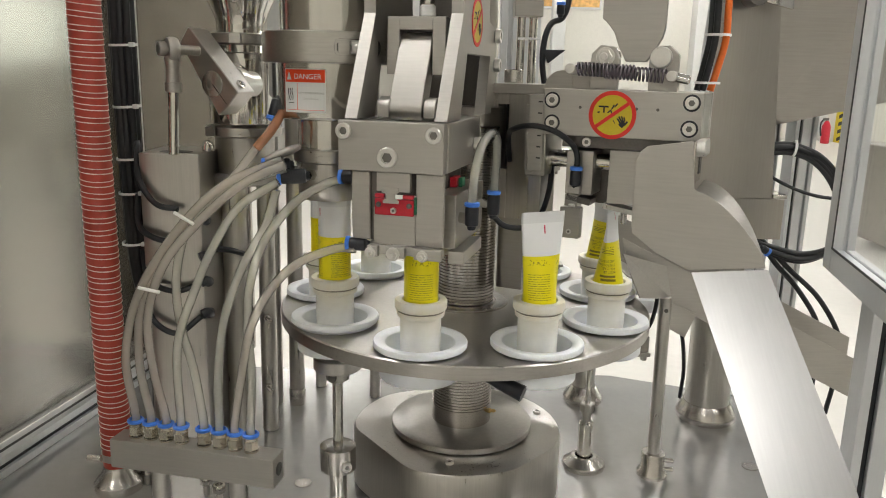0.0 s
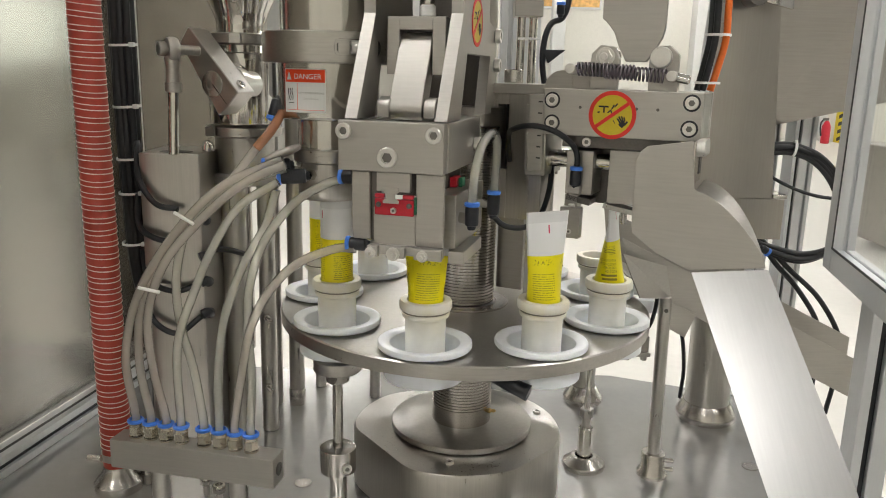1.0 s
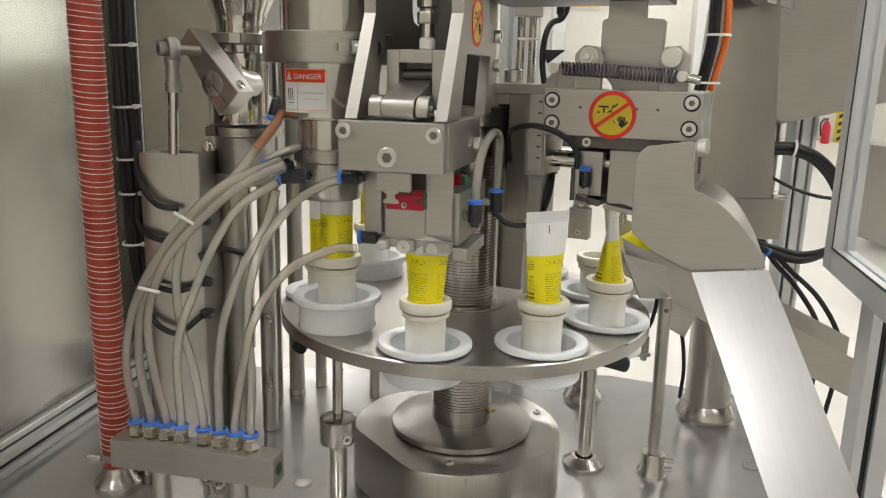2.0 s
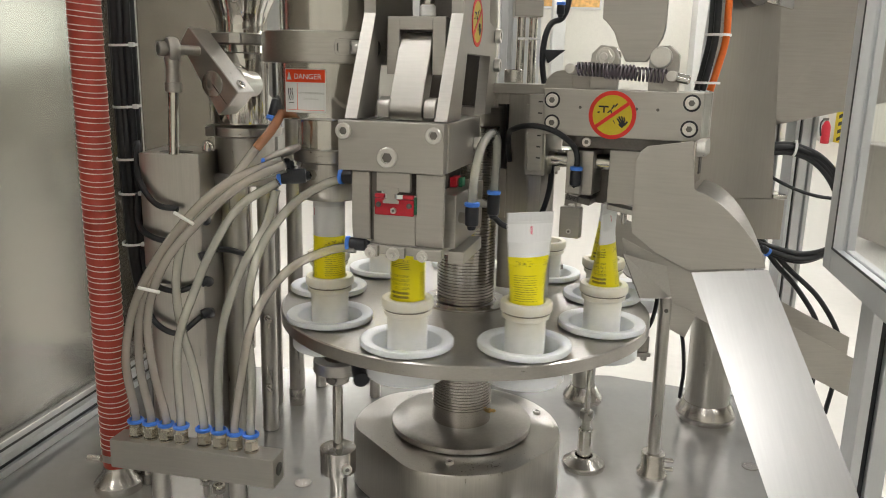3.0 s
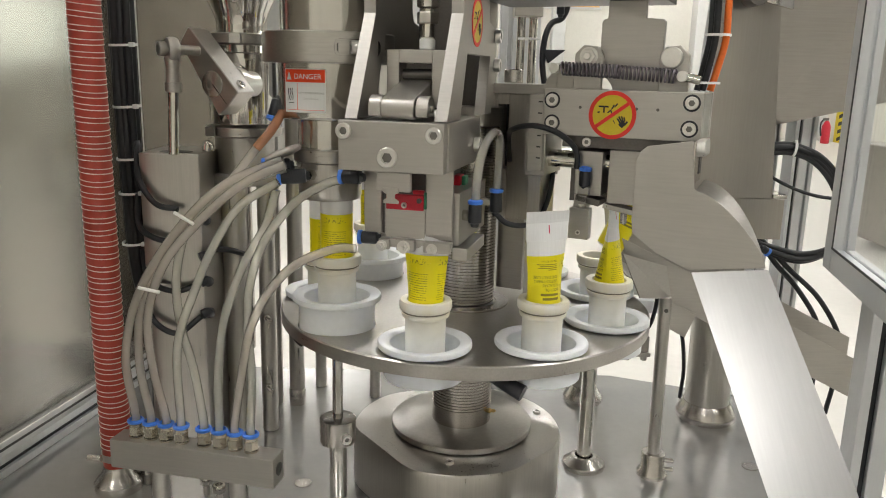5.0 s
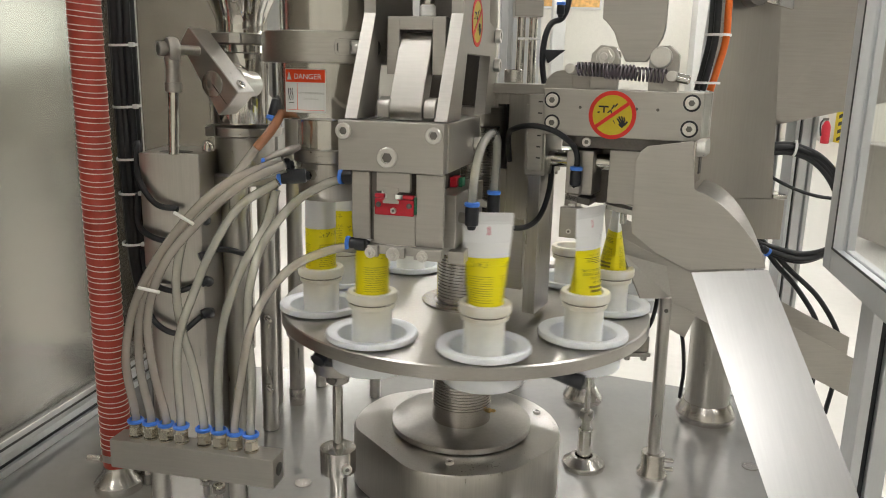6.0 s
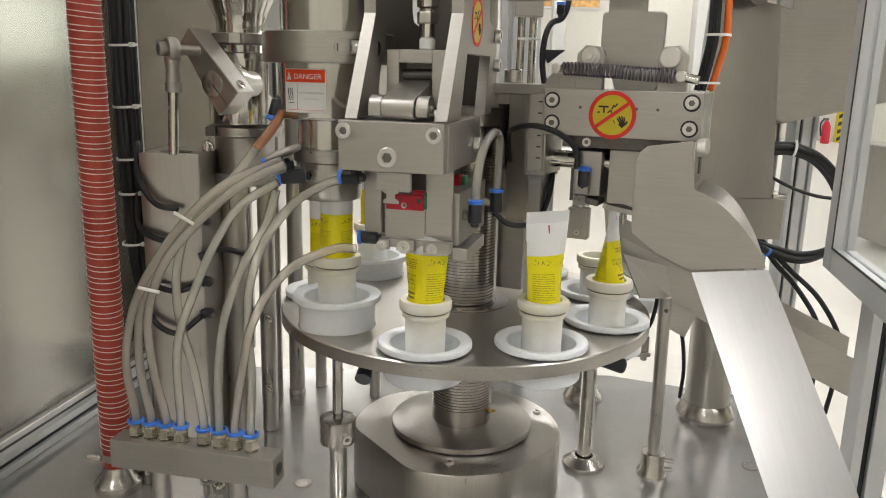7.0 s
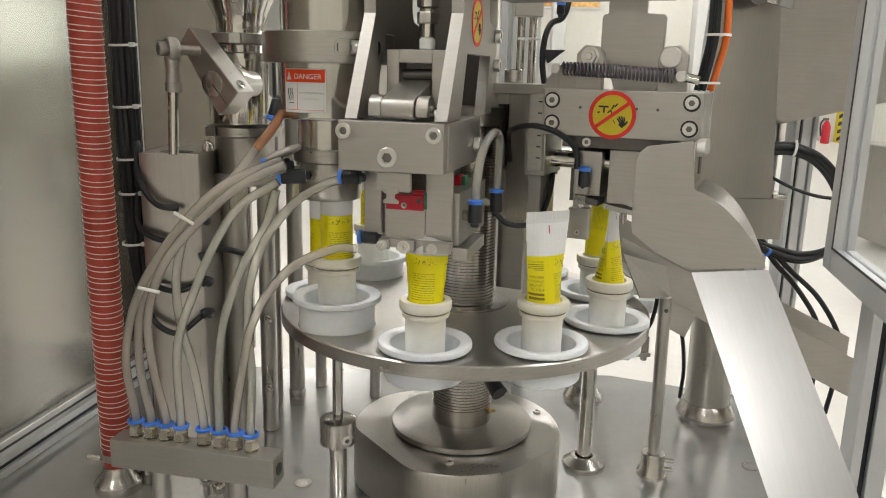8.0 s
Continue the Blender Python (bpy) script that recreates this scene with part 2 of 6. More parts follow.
    nt.links.new(m1.outputs["Result"], m2.inputs["A"])
    nt.links.new(ink, m2.inputs["Factor"])
    nt.links.new(m2.outputs["Result"], b.inputs["Base Color"])
    return m


TUBE = tube_mat()

# ---- mesh helpers ----


def thing(name, m, label, category, group="", kind=""):
    ob = new(name)
    ob.empty_display_size = 0.02
    ob.matrix_basis = m
    return tagged(ob, label, category, group, kind)


def part(name, bm, material, parent=None, label="", m=None):
    """Links a bmesh as one mesh object, under a thing or under a part."""
    me = bpy.data.meshes.new(name)
    bm.normal_update()
    bm.to_mesh(me)
    bm.free()
    me.materials.append(material)
    ob = new(name, me)
    if parent is not None:
        ob.parent = parent
    if m is not None:
        ob.matrix_basis = m
    if label:
        ob["label"] = label
    return ob


def solid(name, bm, material, m, label, category, group="", kind=""):
    """A thing that is one mesh."""
    ob = part(name, bm, material, None, "", m)
    return tagged(ob, label, category, group, kind)


def smooth(bm, angle=35):
    bm.normal_update()
    for f in bm.faces:
        f.smooth = True
    for e in bm.edges:
        if len(e.link_faces) == 2 and e.calc_face_angle(0) > radians(angle):
            e.smooth = False
    return bm


def box(x0, x1, y0, y1, z0, z1, bevel=0.0015, bm=None, m=None):
    one = bmesh.new()
    r = bmesh.ops.create_cube(one, size=1)
    bmesh.ops.scale(one, vec=(abs(x1 - x0), abs(y1 - y0), abs(z1 - z0)), verts=r["verts"])
    bmesh.ops.translate(one, vec=((x0 + x1) / 2, (y0 + y1) / 2, (z0 + z1) / 2), verts=r["verts"])
    if bevel:
        bmesh.ops.bevel(one, geom=list(one.edges), offset=bevel, segments=2, profile=0.5, affect="EDGES")
    return into(bm, one, m)


def into(bm, one, m=None):
    if m is not None:
        bmesh.ops.transform(one, matrix=m, verts=one.verts)
    if bm is None:
        return one
    me = bpy.data.meshes.new("join")
    one.to_mesh(me)
    one.free()
    bm.from_mesh(me)
    bpy.data.meshes.remove(me)
    return bm


def lathe(profile, seg=32, bm=None, m=None, caps=True, angle=35):
    """Turned body about z from (radius, height) rows."""
    one = bmesh.new()
    rings = []
    for r, z in profile:
        rings.append([one.verts.new((r * math.cos(2 * math.pi * i / seg), r * math.sin(2 * math.pi * i / seg), z)) for i in range(seg)])
    for a, b in zip(rings, rings[1:]):
        for i in range(seg):
            j = (i + 1) % seg
            one.faces.new((a[i], a[j], b[j], b[i]))
    if caps:
        if profile[0][0] > 1e-6:
            one.faces.new(list(reversed(rings[0])))
        if profile[-1][0] > 1e-6:
            one.faces.new(rings[-1])
    bmesh.ops.remove_doubles(one, verts=one.verts, dist=1e-6)
    bmesh.ops.recalc_face_normals(one, faces=one.faces)
    smooth(one, angle)
    return into(bm, one, m)


def rod(p, q, r, seg=20, bm=None, r2=None, ch=0.0006):
    """A chamfered bar between two points."""
    p, q = Vector(p), Vector(q)
    h = (q - p).length
    r2 = r if r2 is None else r2
    m = Matrix.Translation(p) @ (q - p).to_track_quat("Z", "Y").to_matrix().to_4x4()
    c = min(ch, r * 0.3, h * 0.3)
    return lathe([(r - c, 0), (r, c), (r2, h - c), (r2 - c, h)], seg, bm, m)


def prism(poly, depth, bevel=0.001, bm=None, m=None):
    """A plate: polygon in x, z, thickness along +y."""
    one = bmesh.new()
    f = one.faces.new([one.verts.new((x, 0, z)) for x, z in poly])
    r = bmesh.ops.extrude_face_region(one, geom=[f])
    bmesh.ops.translate(one, vec=(0, depth, 0), verts=[v for v in r["geom"] if isinstance(v, bmesh.types.BMVert)])
    bmesh.ops.recalc_face_normals(one, faces=one.faces)
    if bevel:
        bmesh.ops.bevel(one, geom=[e for e in one.edges], offset=bevel, segments=1, affect="EDGES")
    return into(bm, one, m)


def curve_pts(pts, n=10):
    """A smooth line through the points (Catmull-Rom)."""
    pts = [Vector(p) for p in pts]
    pts = [2 * pts[0] - pts[1]] + pts + [2 * pts[-1] - pts[-2]]
    out = []
    for i in range(1, len(pts) - 2):
        a, b, c, d = pts[i - 1:i + 3]
        for k in range(n):
            t = k / n
            out.append(0.5 * ((2 * b) + (c - a) * t + (2 * a - 5 * b + 4 * c - d) * t * t + (3 * b - a - 3 * c + d) * t ** 3))
    out.append(pts[-2])
    return out


def sweep(pts, r, seg=12, n=8, bm=None, raw=False, radii=None):
    """A round line through the points."""
    line = [Vector(p) for p in pts] if raw else curve_pts(pts, n)
    one = bmesh.new()
    up = Vector((0.31, 0.17, 0.93))
    rings = []
    for i, p in enumerate(line):
        t = (line[min(i + 1, len(line) - 1)] - line[max(i - 1, 0)]).normalized()
        a = (up - t * up.dot(t)).normalized()
        up = a
        b = t.cross(a)
        rad = radii(i / (len(line) - 1)) if radii else r
        rings.append([one.verts.new(p + rad * (a * math.cos(2 * math.pi * k / seg) + b * math.sin(2 * math.pi * k / seg))) for k in range(seg)])
    for u, v in zip(rings, rings[1:]):
        for k in range(seg):
            j = (k + 1) % seg
            one.faces.new((u[k], u[j], v[j], v[k]))
    one.faces.new(list(reversed(rings[0])))
    one.faces.new(rings[-1])
    for f in one.faces:
        f.smooth = len(f.verts) == 4
    return into(bm, one)


def hexa(r, h, bm=None, m=None):
    return lathe([(r * 0.94, 0), (r, h * 0.1), (r, h * 0.9), (r * 0.94, h)], 6, bm, m, angle=20)


def facing(x, y, z, way):
    """A pose whose z axis points along way."""
    return Matrix.Translation((x, y, z)) @ Vector(way).to_track_quat("Z", "Y").to_matrix().to_4x4()


def socket_screw(parent, x, y, z, way, r=0.006, h=0.005):
    """A cap screw: a part with its hexagon socket."""
    m = facing(x, y, z, way)
    head = part("screw", lathe([(r * 0.9, 0), (r, 0.0006), (r, h * 0.8), (r * 0.9, h), (r * 0.56, h), (r * 0.54, h * 0.45), (0, h * 0.45)], 24), BRIGHT, parent, "bright socket-head screw", m)
    part("socket", hexa(r * 0.5, 0.0006), HEXBLACK, head, "", Matrix.Translation((0, 0, h * 0.46)))
    return head


def hex_bolt(parent, x, y, z, way, r=0.006, h=0.005):
    m = facing(x, y, z, way)
    bm = lathe([(r * 1.25, 0), (r * 1.25, 0.0012)], 20)
    hexa(r, h, bm, Matrix.Translation((0, 0, 0.0012)))
    lathe([(r * 0.5, h), (r * 0.5, h + 0.004), (r * 0.42, h + 0.005)], 16, bm)
    return part("nut", bm, BRIGHT, parent, "bright hexagon nut on a stud", m)


def push_fitting(parent, m, length=0.024, r=0.0075, body=BLACKP, name="push_fitting"):
    """An air fitting: black body with a blue release ring, along z."""
    f = part(name, lathe([(r * 0.55, -0.004), (r * 0.7, 0), (r * 0.95, 0.001), (r, 0.003), (r, length - 0.002), (r * 0.9, length)], 20), body, parent,
             "black push-in air fitting", m)
    part("release_ring", lathe([(r * 1.02, 0), (r * 1.12, 0.001), (r * 1.12, 0.004), (r * 0.75, 0.005), (r * 0.7, 0.001)], 20), BLUE, f, "blue release ring",
         Matrix.Translation((0, 0, length)))
    return f


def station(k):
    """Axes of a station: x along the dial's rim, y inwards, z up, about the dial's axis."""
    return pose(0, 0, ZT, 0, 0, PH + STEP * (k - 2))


TRIM = pose(0, 0, ZT, 0, 0, PH + 2 * STEP - 90)   # x outwards from the dial's axis through the trimming station
UP = pose(0, 0, ZT)

# ---- the hall ----
solid("floor", box(-9, 14, -7, 18.6, -0.2, 0, 0), CONCRETE, pose(0, 0, 0), "pale epoxy factory floor", "floor", kind="structure")
solid("ceiling", box(-9, 14, -7, 18.6, 4.6, 4.8, 0), CEIL, pose(0, 0, 0), "white painted hall ceiling", "ceiling", kind="structure")
for nm, a in (("wall_north", (-9, 14, 18.6, 18.8)), ("wall_south", (-9, 14, -7.2, -7)), ("wall_west", (-9.2, -9, -7, 18.6))):
    solid(nm, box(*a, 0, 4.6, 0), PLASTER, pose(0, 0, 0), "cream painted hall wall", "wall", kind="structure")
WIN = (6.0, 13.0, 1.5, 3.1)     # window in the east wall: from, to, sill and head
for nm, a in (("wall_east", (-7, 18.6, 0, WIN[2])), ("wall_east_upper", (-7, 18.6, WIN[3], 4.6)), ("wall_east_near", (-7, WIN[0], WIN[2], WIN[3])), ("wall_east_far", (WIN[1], 18.6, WIN[2], WIN[3]))):
    solid(nm, box(14, 14.2, a[0], a[1], a[2], a[3], 0), PLASTER, pose(0, 0, 0), "cream painted hall wall", "wall", kind="structure")
win = thing("window_1", pose(14.1, 0, 0), "long hall window with pale frames, bright daylight outside", "window", kind="structure")
for k in range(6):
    y = WIN[0] + (WIN[1] - WIN[0]) * k / 5
    part("mullion", box(-0.04, 0.04, y - 0.05, y + 0.05, WIN[2], WIN[3], 0.004), NYLON, win)
solid("sky_backdrop", box(14.6, 14.62, WIN[0] - 1, WIN[1] + 1, WIN[2] - 1, WIN[3] + 1, 0), DAYLIGHT, pose(0, 0, 0), "pale daylight sky outside the hall window", "sky", kind="structure")
LIGHTS = [(-1.9, -0.8), (2.8, -0.95), (-4.6, -0.95), (-0.9, 2.9), (2.8, 2.9), (-4.6, 2.9), (6.5, 2.9), (-2.8, 6.6), (5.6, 7.0), (-5.9, 7.0), (6.5, -0.95), (-2.2, -5.6),
          (2.8, -4.8), (-5.4, -4.8), (-2.0, 10.4), (5.6, 10.6), (9.6, 7.0), (9.6, 10.6), (1.8, 14.2), (5.6, 14.2), (9.6, 14.2), (12.4, 3.0), (1.4, 17.2), (5.0, 17.2), (8.6, 17.2), (12.2, 16.4)]
for x, y in LIGHTS:
    lt = thing("ceiling_light", pose(x, y, 4.52), "long white ceiling light panel, switched on", "ceiling light", "hall lights")
    part("frame", box(-0.80, 0.80, -0.40, 0.40, 0.0, 0.07, 0.004), NYLON, lt)
    part("diffuser", box(-0.76, 0.76, -0.36, 0.36, -0.012, -0.002, 0), LAMP, lt, "glowing white diffuser")
bay = thing("high_bay_lamp", pose(0.4, 4.5, 4.45), "bright round high-bay lamp hung from the ceiling", "ceiling light")
part("reflector", lathe([(0.06, 0.14), (0.10, 0.13), (0.24, 0.0), (0.25, 0.0), (0.11, 0.14), (0.07, 0.15)], 40), ALU, bay, "spun metal reflector")
part("diffuser", lathe([(0.0, -0.004), (0.235, -0.004), (0.235, 0.002), (0.0, 0.002)], 40), BAYLAMP, bay, "glowing white lens")

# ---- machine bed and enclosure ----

one = prism([(-0.66, -0.95), (0.60, -0.95), (0.60, 0.30), (0.30, 0.415), (-0.66, 0.415)], 0.03, 0.002)
solid("machine_bed", into(None, one, pose(0, 0, ZT + ZB, -90, 0, 0)), BED, pose(0, 0, 0),
      "polished stainless steel machine bed", "machine bed", kind="structure")
solid("machine_base", box(-0.64, 0.58, -0.93, 0.28, 0.02, ZT + ZB - 0.032, 0.004), STEEL, pose(0, 0, 0), "brushed steel machine base cabinet", "machine base", kind="structure")

# ---- dial drive ----
drive = thing("dial_drive", UP, "turned steel drum housing under the dial plate", "drive housing")
outline = []


def drum_radius(a):
    """A round housing planed flat on three sides."""
    r = 0.144
    for bearing, d in ((215, 0.1260), (318, 0.1375), (112, 0.1335)):
        c = math.cos(a - radians(bearing))
        if c > 0.3:
            r = min(r, d / c)
    return r


for i in range(72):
    a = 2 * math.pi * i / 72
    r = sum(drum_radius(a + radians(k)) for k in (-5, -2.5, 0, 2.5, 5)) / 5
    outline.append((r * math.cos(a) - 0.006, r * math.sin(a) - 0.005))
drum = bmesh.new()
rings = []
for s, z in ((0.985, -0.267), (1.0, -0.262), (1.0, -0.184), (0.985, -0.18)):
    rings.append([drum.verts.new((x * s, y * s, z)) for x, y in outline])
for a, b in zip(rings, rings[1:]):
    for i in range(72):
        drum.faces.new((a[i], a[(i + 1) % 72], b[(i + 1) % 72], b[i]))
drum.faces.new(rings[-1])
drum.faces.new(list(reversed(rings[0])))
smooth(drum, 30)
part("drum", drum, STEEL, drive)
part("flange", lathe([(0.095, -0.1797), (0.097, -0.178), (0.097, -0.171), (0.0955, -0.17), (0.0, -0.17)], 64), PLATE, drive)
for a in (262, 100, 20):
    socket_screw(drive, 0.118 * math.cos(radians(a)), 0.118 * math.sin(radians(a)), -0.18, (0, 0, 1), 0.0055, 0.004)


def threaded(r, z0, z1, pitch=0.0042):
    rows = [(r, z0)]
    z = z0
    while z < z1 - pitch:
        rows += [(r, z + pitch * 0.12), (r, z + pitch * 0.62), (r - 0.0014, z + pitch * 0.72), (r - 0.0014, z + pitch * 0.98)]
        z += pitch
    rows.append((r, z1))
    return lathe(rows, 48, angle=30)


part("hub", lathe([(0.039, -0.17), (0.0405, -0.169), (0.0405, -0.146), (0.039, -0.145)], 48), TURNED, drive, "turned steel hub")
part("ribbed_column", threaded(0.0405, -0.145, -0.02), TURNED, drive, "ribbed steel column")
nip = part("grease_nipple", lathe([(0.003, 0), (0.0035, 0.004), (0.002, 0.006), (0.0028, 0.009), (0.001, 0.012)], 12), BRASS, drive, "small brass grease nipple",
           facing(0.035, -0.021, -0.150, (0.9, -0.4, 0.15)))

# ---- dial plate ----
dial = thing("dial_plate", UP, "round brushed steel dial plate with nine pockets", "turntable")
HOLE = 0.047
part("plate_rim", lathe([(0.2405, -0.017), (RD, -0.0155), (RD, -0.0015), (0.2425, 0.0), (0.2418, 0.0), (0.2418, -0.017), (0.2405, -0.017)], 128, caps=False), STEEL_H, dial, "bright turned edge")


def drilled(outer, holes, z0, z1):
    """A round plate with round holes: fan-filled top and bottom, and the walls of the holes."""
    bm = bmesh.new()
    for z in (z0, z1):
        edges = []
        loops = [(0, 0, outer, 128)] + [(x, y, r, 40) for x, y, r in holes]
        for x, y, r, n in loops:
            vs = [bm.verts.new((x + r * math.cos(2 * math.pi * i / n), y + r * math.sin(2 * math.pi * i / n), z)) for i in range(n)]
            edges += [bm.edges.new((vs[i], vs[(i + 1) % n])) for i in range(n)]
        bmesh.ops.triangle_fill(bm, edges=edges, use_beauty=True)
    for x, y, r in holes:
        n = 40
        lo = [bm.verts.new((x + r * math.cos(2 * math.pi * i / n), y + r * math.sin(2 * math.pi * i / n), z0)) for i in range(n)]
        hi = [bm.verts.new((v.co.x, v.co.y, z1)) for v in lo]
        for i in range(n):
            bm.faces.new((lo[i], lo[(i + 1) % n], hi[(i + 1) % n], hi[i]))
    bmesh.ops.remove_doubles(bm, verts=bm.verts, dist=1e-6)
    bmesh.ops.recalc_face_normals(bm, faces=bm.faces)
    return bm


pockets = []
for k in range(9):
    a = radians(PH + STEP * (k - 2))
    pockets.append((RR * math.sin(a), -RR * math.cos(a), HOLE))
part("plate", drilled(0.2418, pockets, -0.017, 0.0), PLATE, dial)
part("collar_ring", lathe([(0.058, 0.0), (0.058, 0.0028), (0.0425, 0.003), (0.0425, 0.0)], 64, caps=False), TURNED, dial, "thin raised ring round the column")
for k, side in ((2, 0.035), (4, -0.03), (6, 0.01), (8, 0.03)):
    a = radians(PH + STEP * (k - 2) + 20)
    d = Vector((math.sin(a), -math.cos(a), 0))
    e = Vector((math.cos(a), math.sin(a), 0))
    p = d * 0.19 + Vector((0, 0, -0.024))
    part("clamp_lever", sweep([p - d * 0.03, p, p + d * 0.022 + e * side * 0.6 + Vector((0, 0, -0.006)), p + d * 0.036 + e * side * 1.3 + Vector((0, 0, -0.014))], 0.007, 12,
                              radii=lambda s: 0.005 + 0.0045 * s), BLACKP, dial, "black plastic clamp lever")

# fixed sleeve above the plate
mast = thing("centre_column", UP, "ribbed steel column rising through the dial plate", "column")
part("ribbed_sleeve", threaded(0.0385, 0.004, 0.235), TURNED, mast)
part("column_cap", lathe([(0.036, 0.235), (0.042, 0.237), (0.042, 0.26), (0.03, 0.262), (0.03, 0.42)], 40), STEEL, mast)

# ---- cup holders ----


def build_holder(m):
    h = thing("cup_holder", m, "white plastic tube holder with a wide flange", "tube holder", "tube holders")
    part("flange_dish", lathe([(0.0, -0.034), (0.044, -0.034), (0.0455, -0.0325), (0.0455, 0.0018), (0.0520, 0.0020), (0.0530, 0.0032), (0.0530, 0.0074), (0.0522, 0.0088), (0.0500, 0.0092), (0.0415, 0.0078), (0.0395, 0.0062), (0.0375, -0.004), (0.0368, -0.016), (0.0, -0.016)], 48), WHITE, h)
    part("cup", lathe([(0.0225, -0.015), (0.0228, 0.034), (0.0232, 0.0365), (0.0262, 0.038), (0.0268, 0.0405), (0.0268, 0.0425), (0.0255, 0.0435), (0.0258, 0.0445), (0.0285, 0.046), (0.0292, 0.048), (0.0292, 0.0545), (0.028, 0.0565), (0.0213, 0.0565), (0.0205, 0.055), (0.0205, 0.02), (0.0, 0.018)], 48), CREAM, h, "aged white plastic cup with two collars")
    part("o_ring", lathe([(0.0256, 0.0428), (0.0264, 0.0434), (0.0264, 0.0442), (0.0256, 0.0447)], 40, caps=False), RINGGREY, h, "thin worn sealing ring")
    return h


# ---- tubes ----
TR, TH, N_STRIP = 0.0190, 0.1335, 40     # radius, height over the seat, strips round
SEAT = 0.022                            # seat in the cup, over the plate top
HALF = 0.0272                           # half the width of the flat seal


def wall_point(a, s, closed):
    """A point of the tube wall at bearing a and height share s, and the way round the tube there."""
    def at(b):
        b %= 2 * math.pi
        if b <= math.pi:
            x = HALF * (1 - 2 * b / math.pi)
            y = 0.0007
        else:
            x = HALF * (2 * (b - math.pi) / math.pi - 1)
            y = -0.0007
        rnd = Vector((TR * math.cos(b), TR * math.sin(b), TH * s))
        flat = rnd.lerp(Vector((x, y, TH * s)), min(1.0, max(0.0, s - 0.22) / 0.71))
        return rnd.lerp(flat, closed)
    d = 0.02
    return at(a), (at(a + d) - at(a - d)).normalized()


TIERS = ((0.22, 0.40), (0.40, 0.58), (0.58, 0.76), (0.76, 0.93), (0.93, 1.0))


def strip_pose(i, tier, closed):
    """Pose of a rigid wall piece: upright on the round tube, or leaning in to the flat seal."""
    a = 2 * math.pi * (i + 0.5) / N_STRIP
    s0, s1 = TIERS[tier]
    p, _ = wall_point(a, s0, closed)
    q, _ = wall_point(a, s1, closed)
    _, way = wall_point(a, (s0 + s1) / 2, closed)
    z = (q - p).normalized()
    x = (way - z * way.dot(z)).normalized() * -1
    y = z.cross(x)
    m = Matrix.Identity(4)
    for r in range(3):
        m[r][0], m[r][1], m[r][2], m[r][3] = x[r], y[r], z[r], p[r]
    return m


def strip_mesh(i, tier, marked):
    """One wall piece with the print laid round the tube."""
    bm = bmesh.new()
    uv = bm.loops.layers.uv.new("print")
    seam = bm.loops.layers.uv.new("seam")
    w0 = math.pi * TR / N_STRIP
    w = w0 * 1.10
    s0, s1 = TIERS[tier]
    h = (s1 - s0) * TH + 0.0003
    y0 = 0.00008 * (i % 2)
    ring = [(-w, y0 - 0.0001), (-w * 0.5, y0), (w * 0.5, y0), (w, y0 - 0.0001), (w * 0.8, -0.0006), (-w * 0.8, -0.0006)]
    lo = [bm.verts.new((x, y, 0)) for x, y in ring]
    hi = [bm.verts.new((x, y, h)) for x, y in ring]
    for k in range(6):
        j = (k + 1) % 6
        f = bm.faces.new((lo[k], lo[j], hi[j], hi[k]))
        for lp in f.loops:
            lp[uv].uv = ((i + 0.5 - 0.5 * lp.vert.co.x / w0) / N_STRIP, s0 * TH + lp.vert.co.z)
            lp[seam].uv = ((30.5 if marked else 0.5) / N_STRIP - 0.5 * lp.vert.co.x / w0 / N_STRIP, s0 * TH + lp.vert.co.z)
    for loop in (list(reversed(lo)), hi):
        f = bm.faces.new(loop)
        for lp in f.loops:
            lp[uv].uv = ((i + 0.5) / N_STRIP, s0 * TH + lp.vert.co.z)
    bmesh.ops.recalc_face_normals(bm, faces=bm.faces)
    return bm


STRIPS = {}     # by print strip, tier, and whether it carries the red seal mark
for tier in range(len(TIERS)):
    for i in range(N_STRIP):
        for marked in (False, True):
            me = bpy.data.meshes.new("wall_strip")
            bm = strip_mesh(i, tier, marked)
            bm.normal_update()
            bm.to_mesh(me)
            bm.free()
            me.materials.append(TUBE)
            STRIPS[i, tier, marked] = me


# lettering of the front panel, which stands on its head: height over the cap, size, words
PANEL = [(0.0805, 0.0036, "100 ml / 3.3 fl.oz"), (0.0640, 0.0046, "AND DAILY CARE"), (0.0595, 0.0046, "STRETCH MARKS"), (0.0550, 0.0046, "FOR SCARS,"), (0.0505, 0.0046, "BODY OIL")]
PANEL_BARS = [(0.0765, 0.026, 0.0007), (0.0745, 0.022, 0.0007), (0.0725, 0.024, 0.0007), (0.0706, 0.012, 0.0007), (0.0435, 0.022, 0.0026), (0.0388, 0.020, 0.0028)]
PANEL_START = 0.525


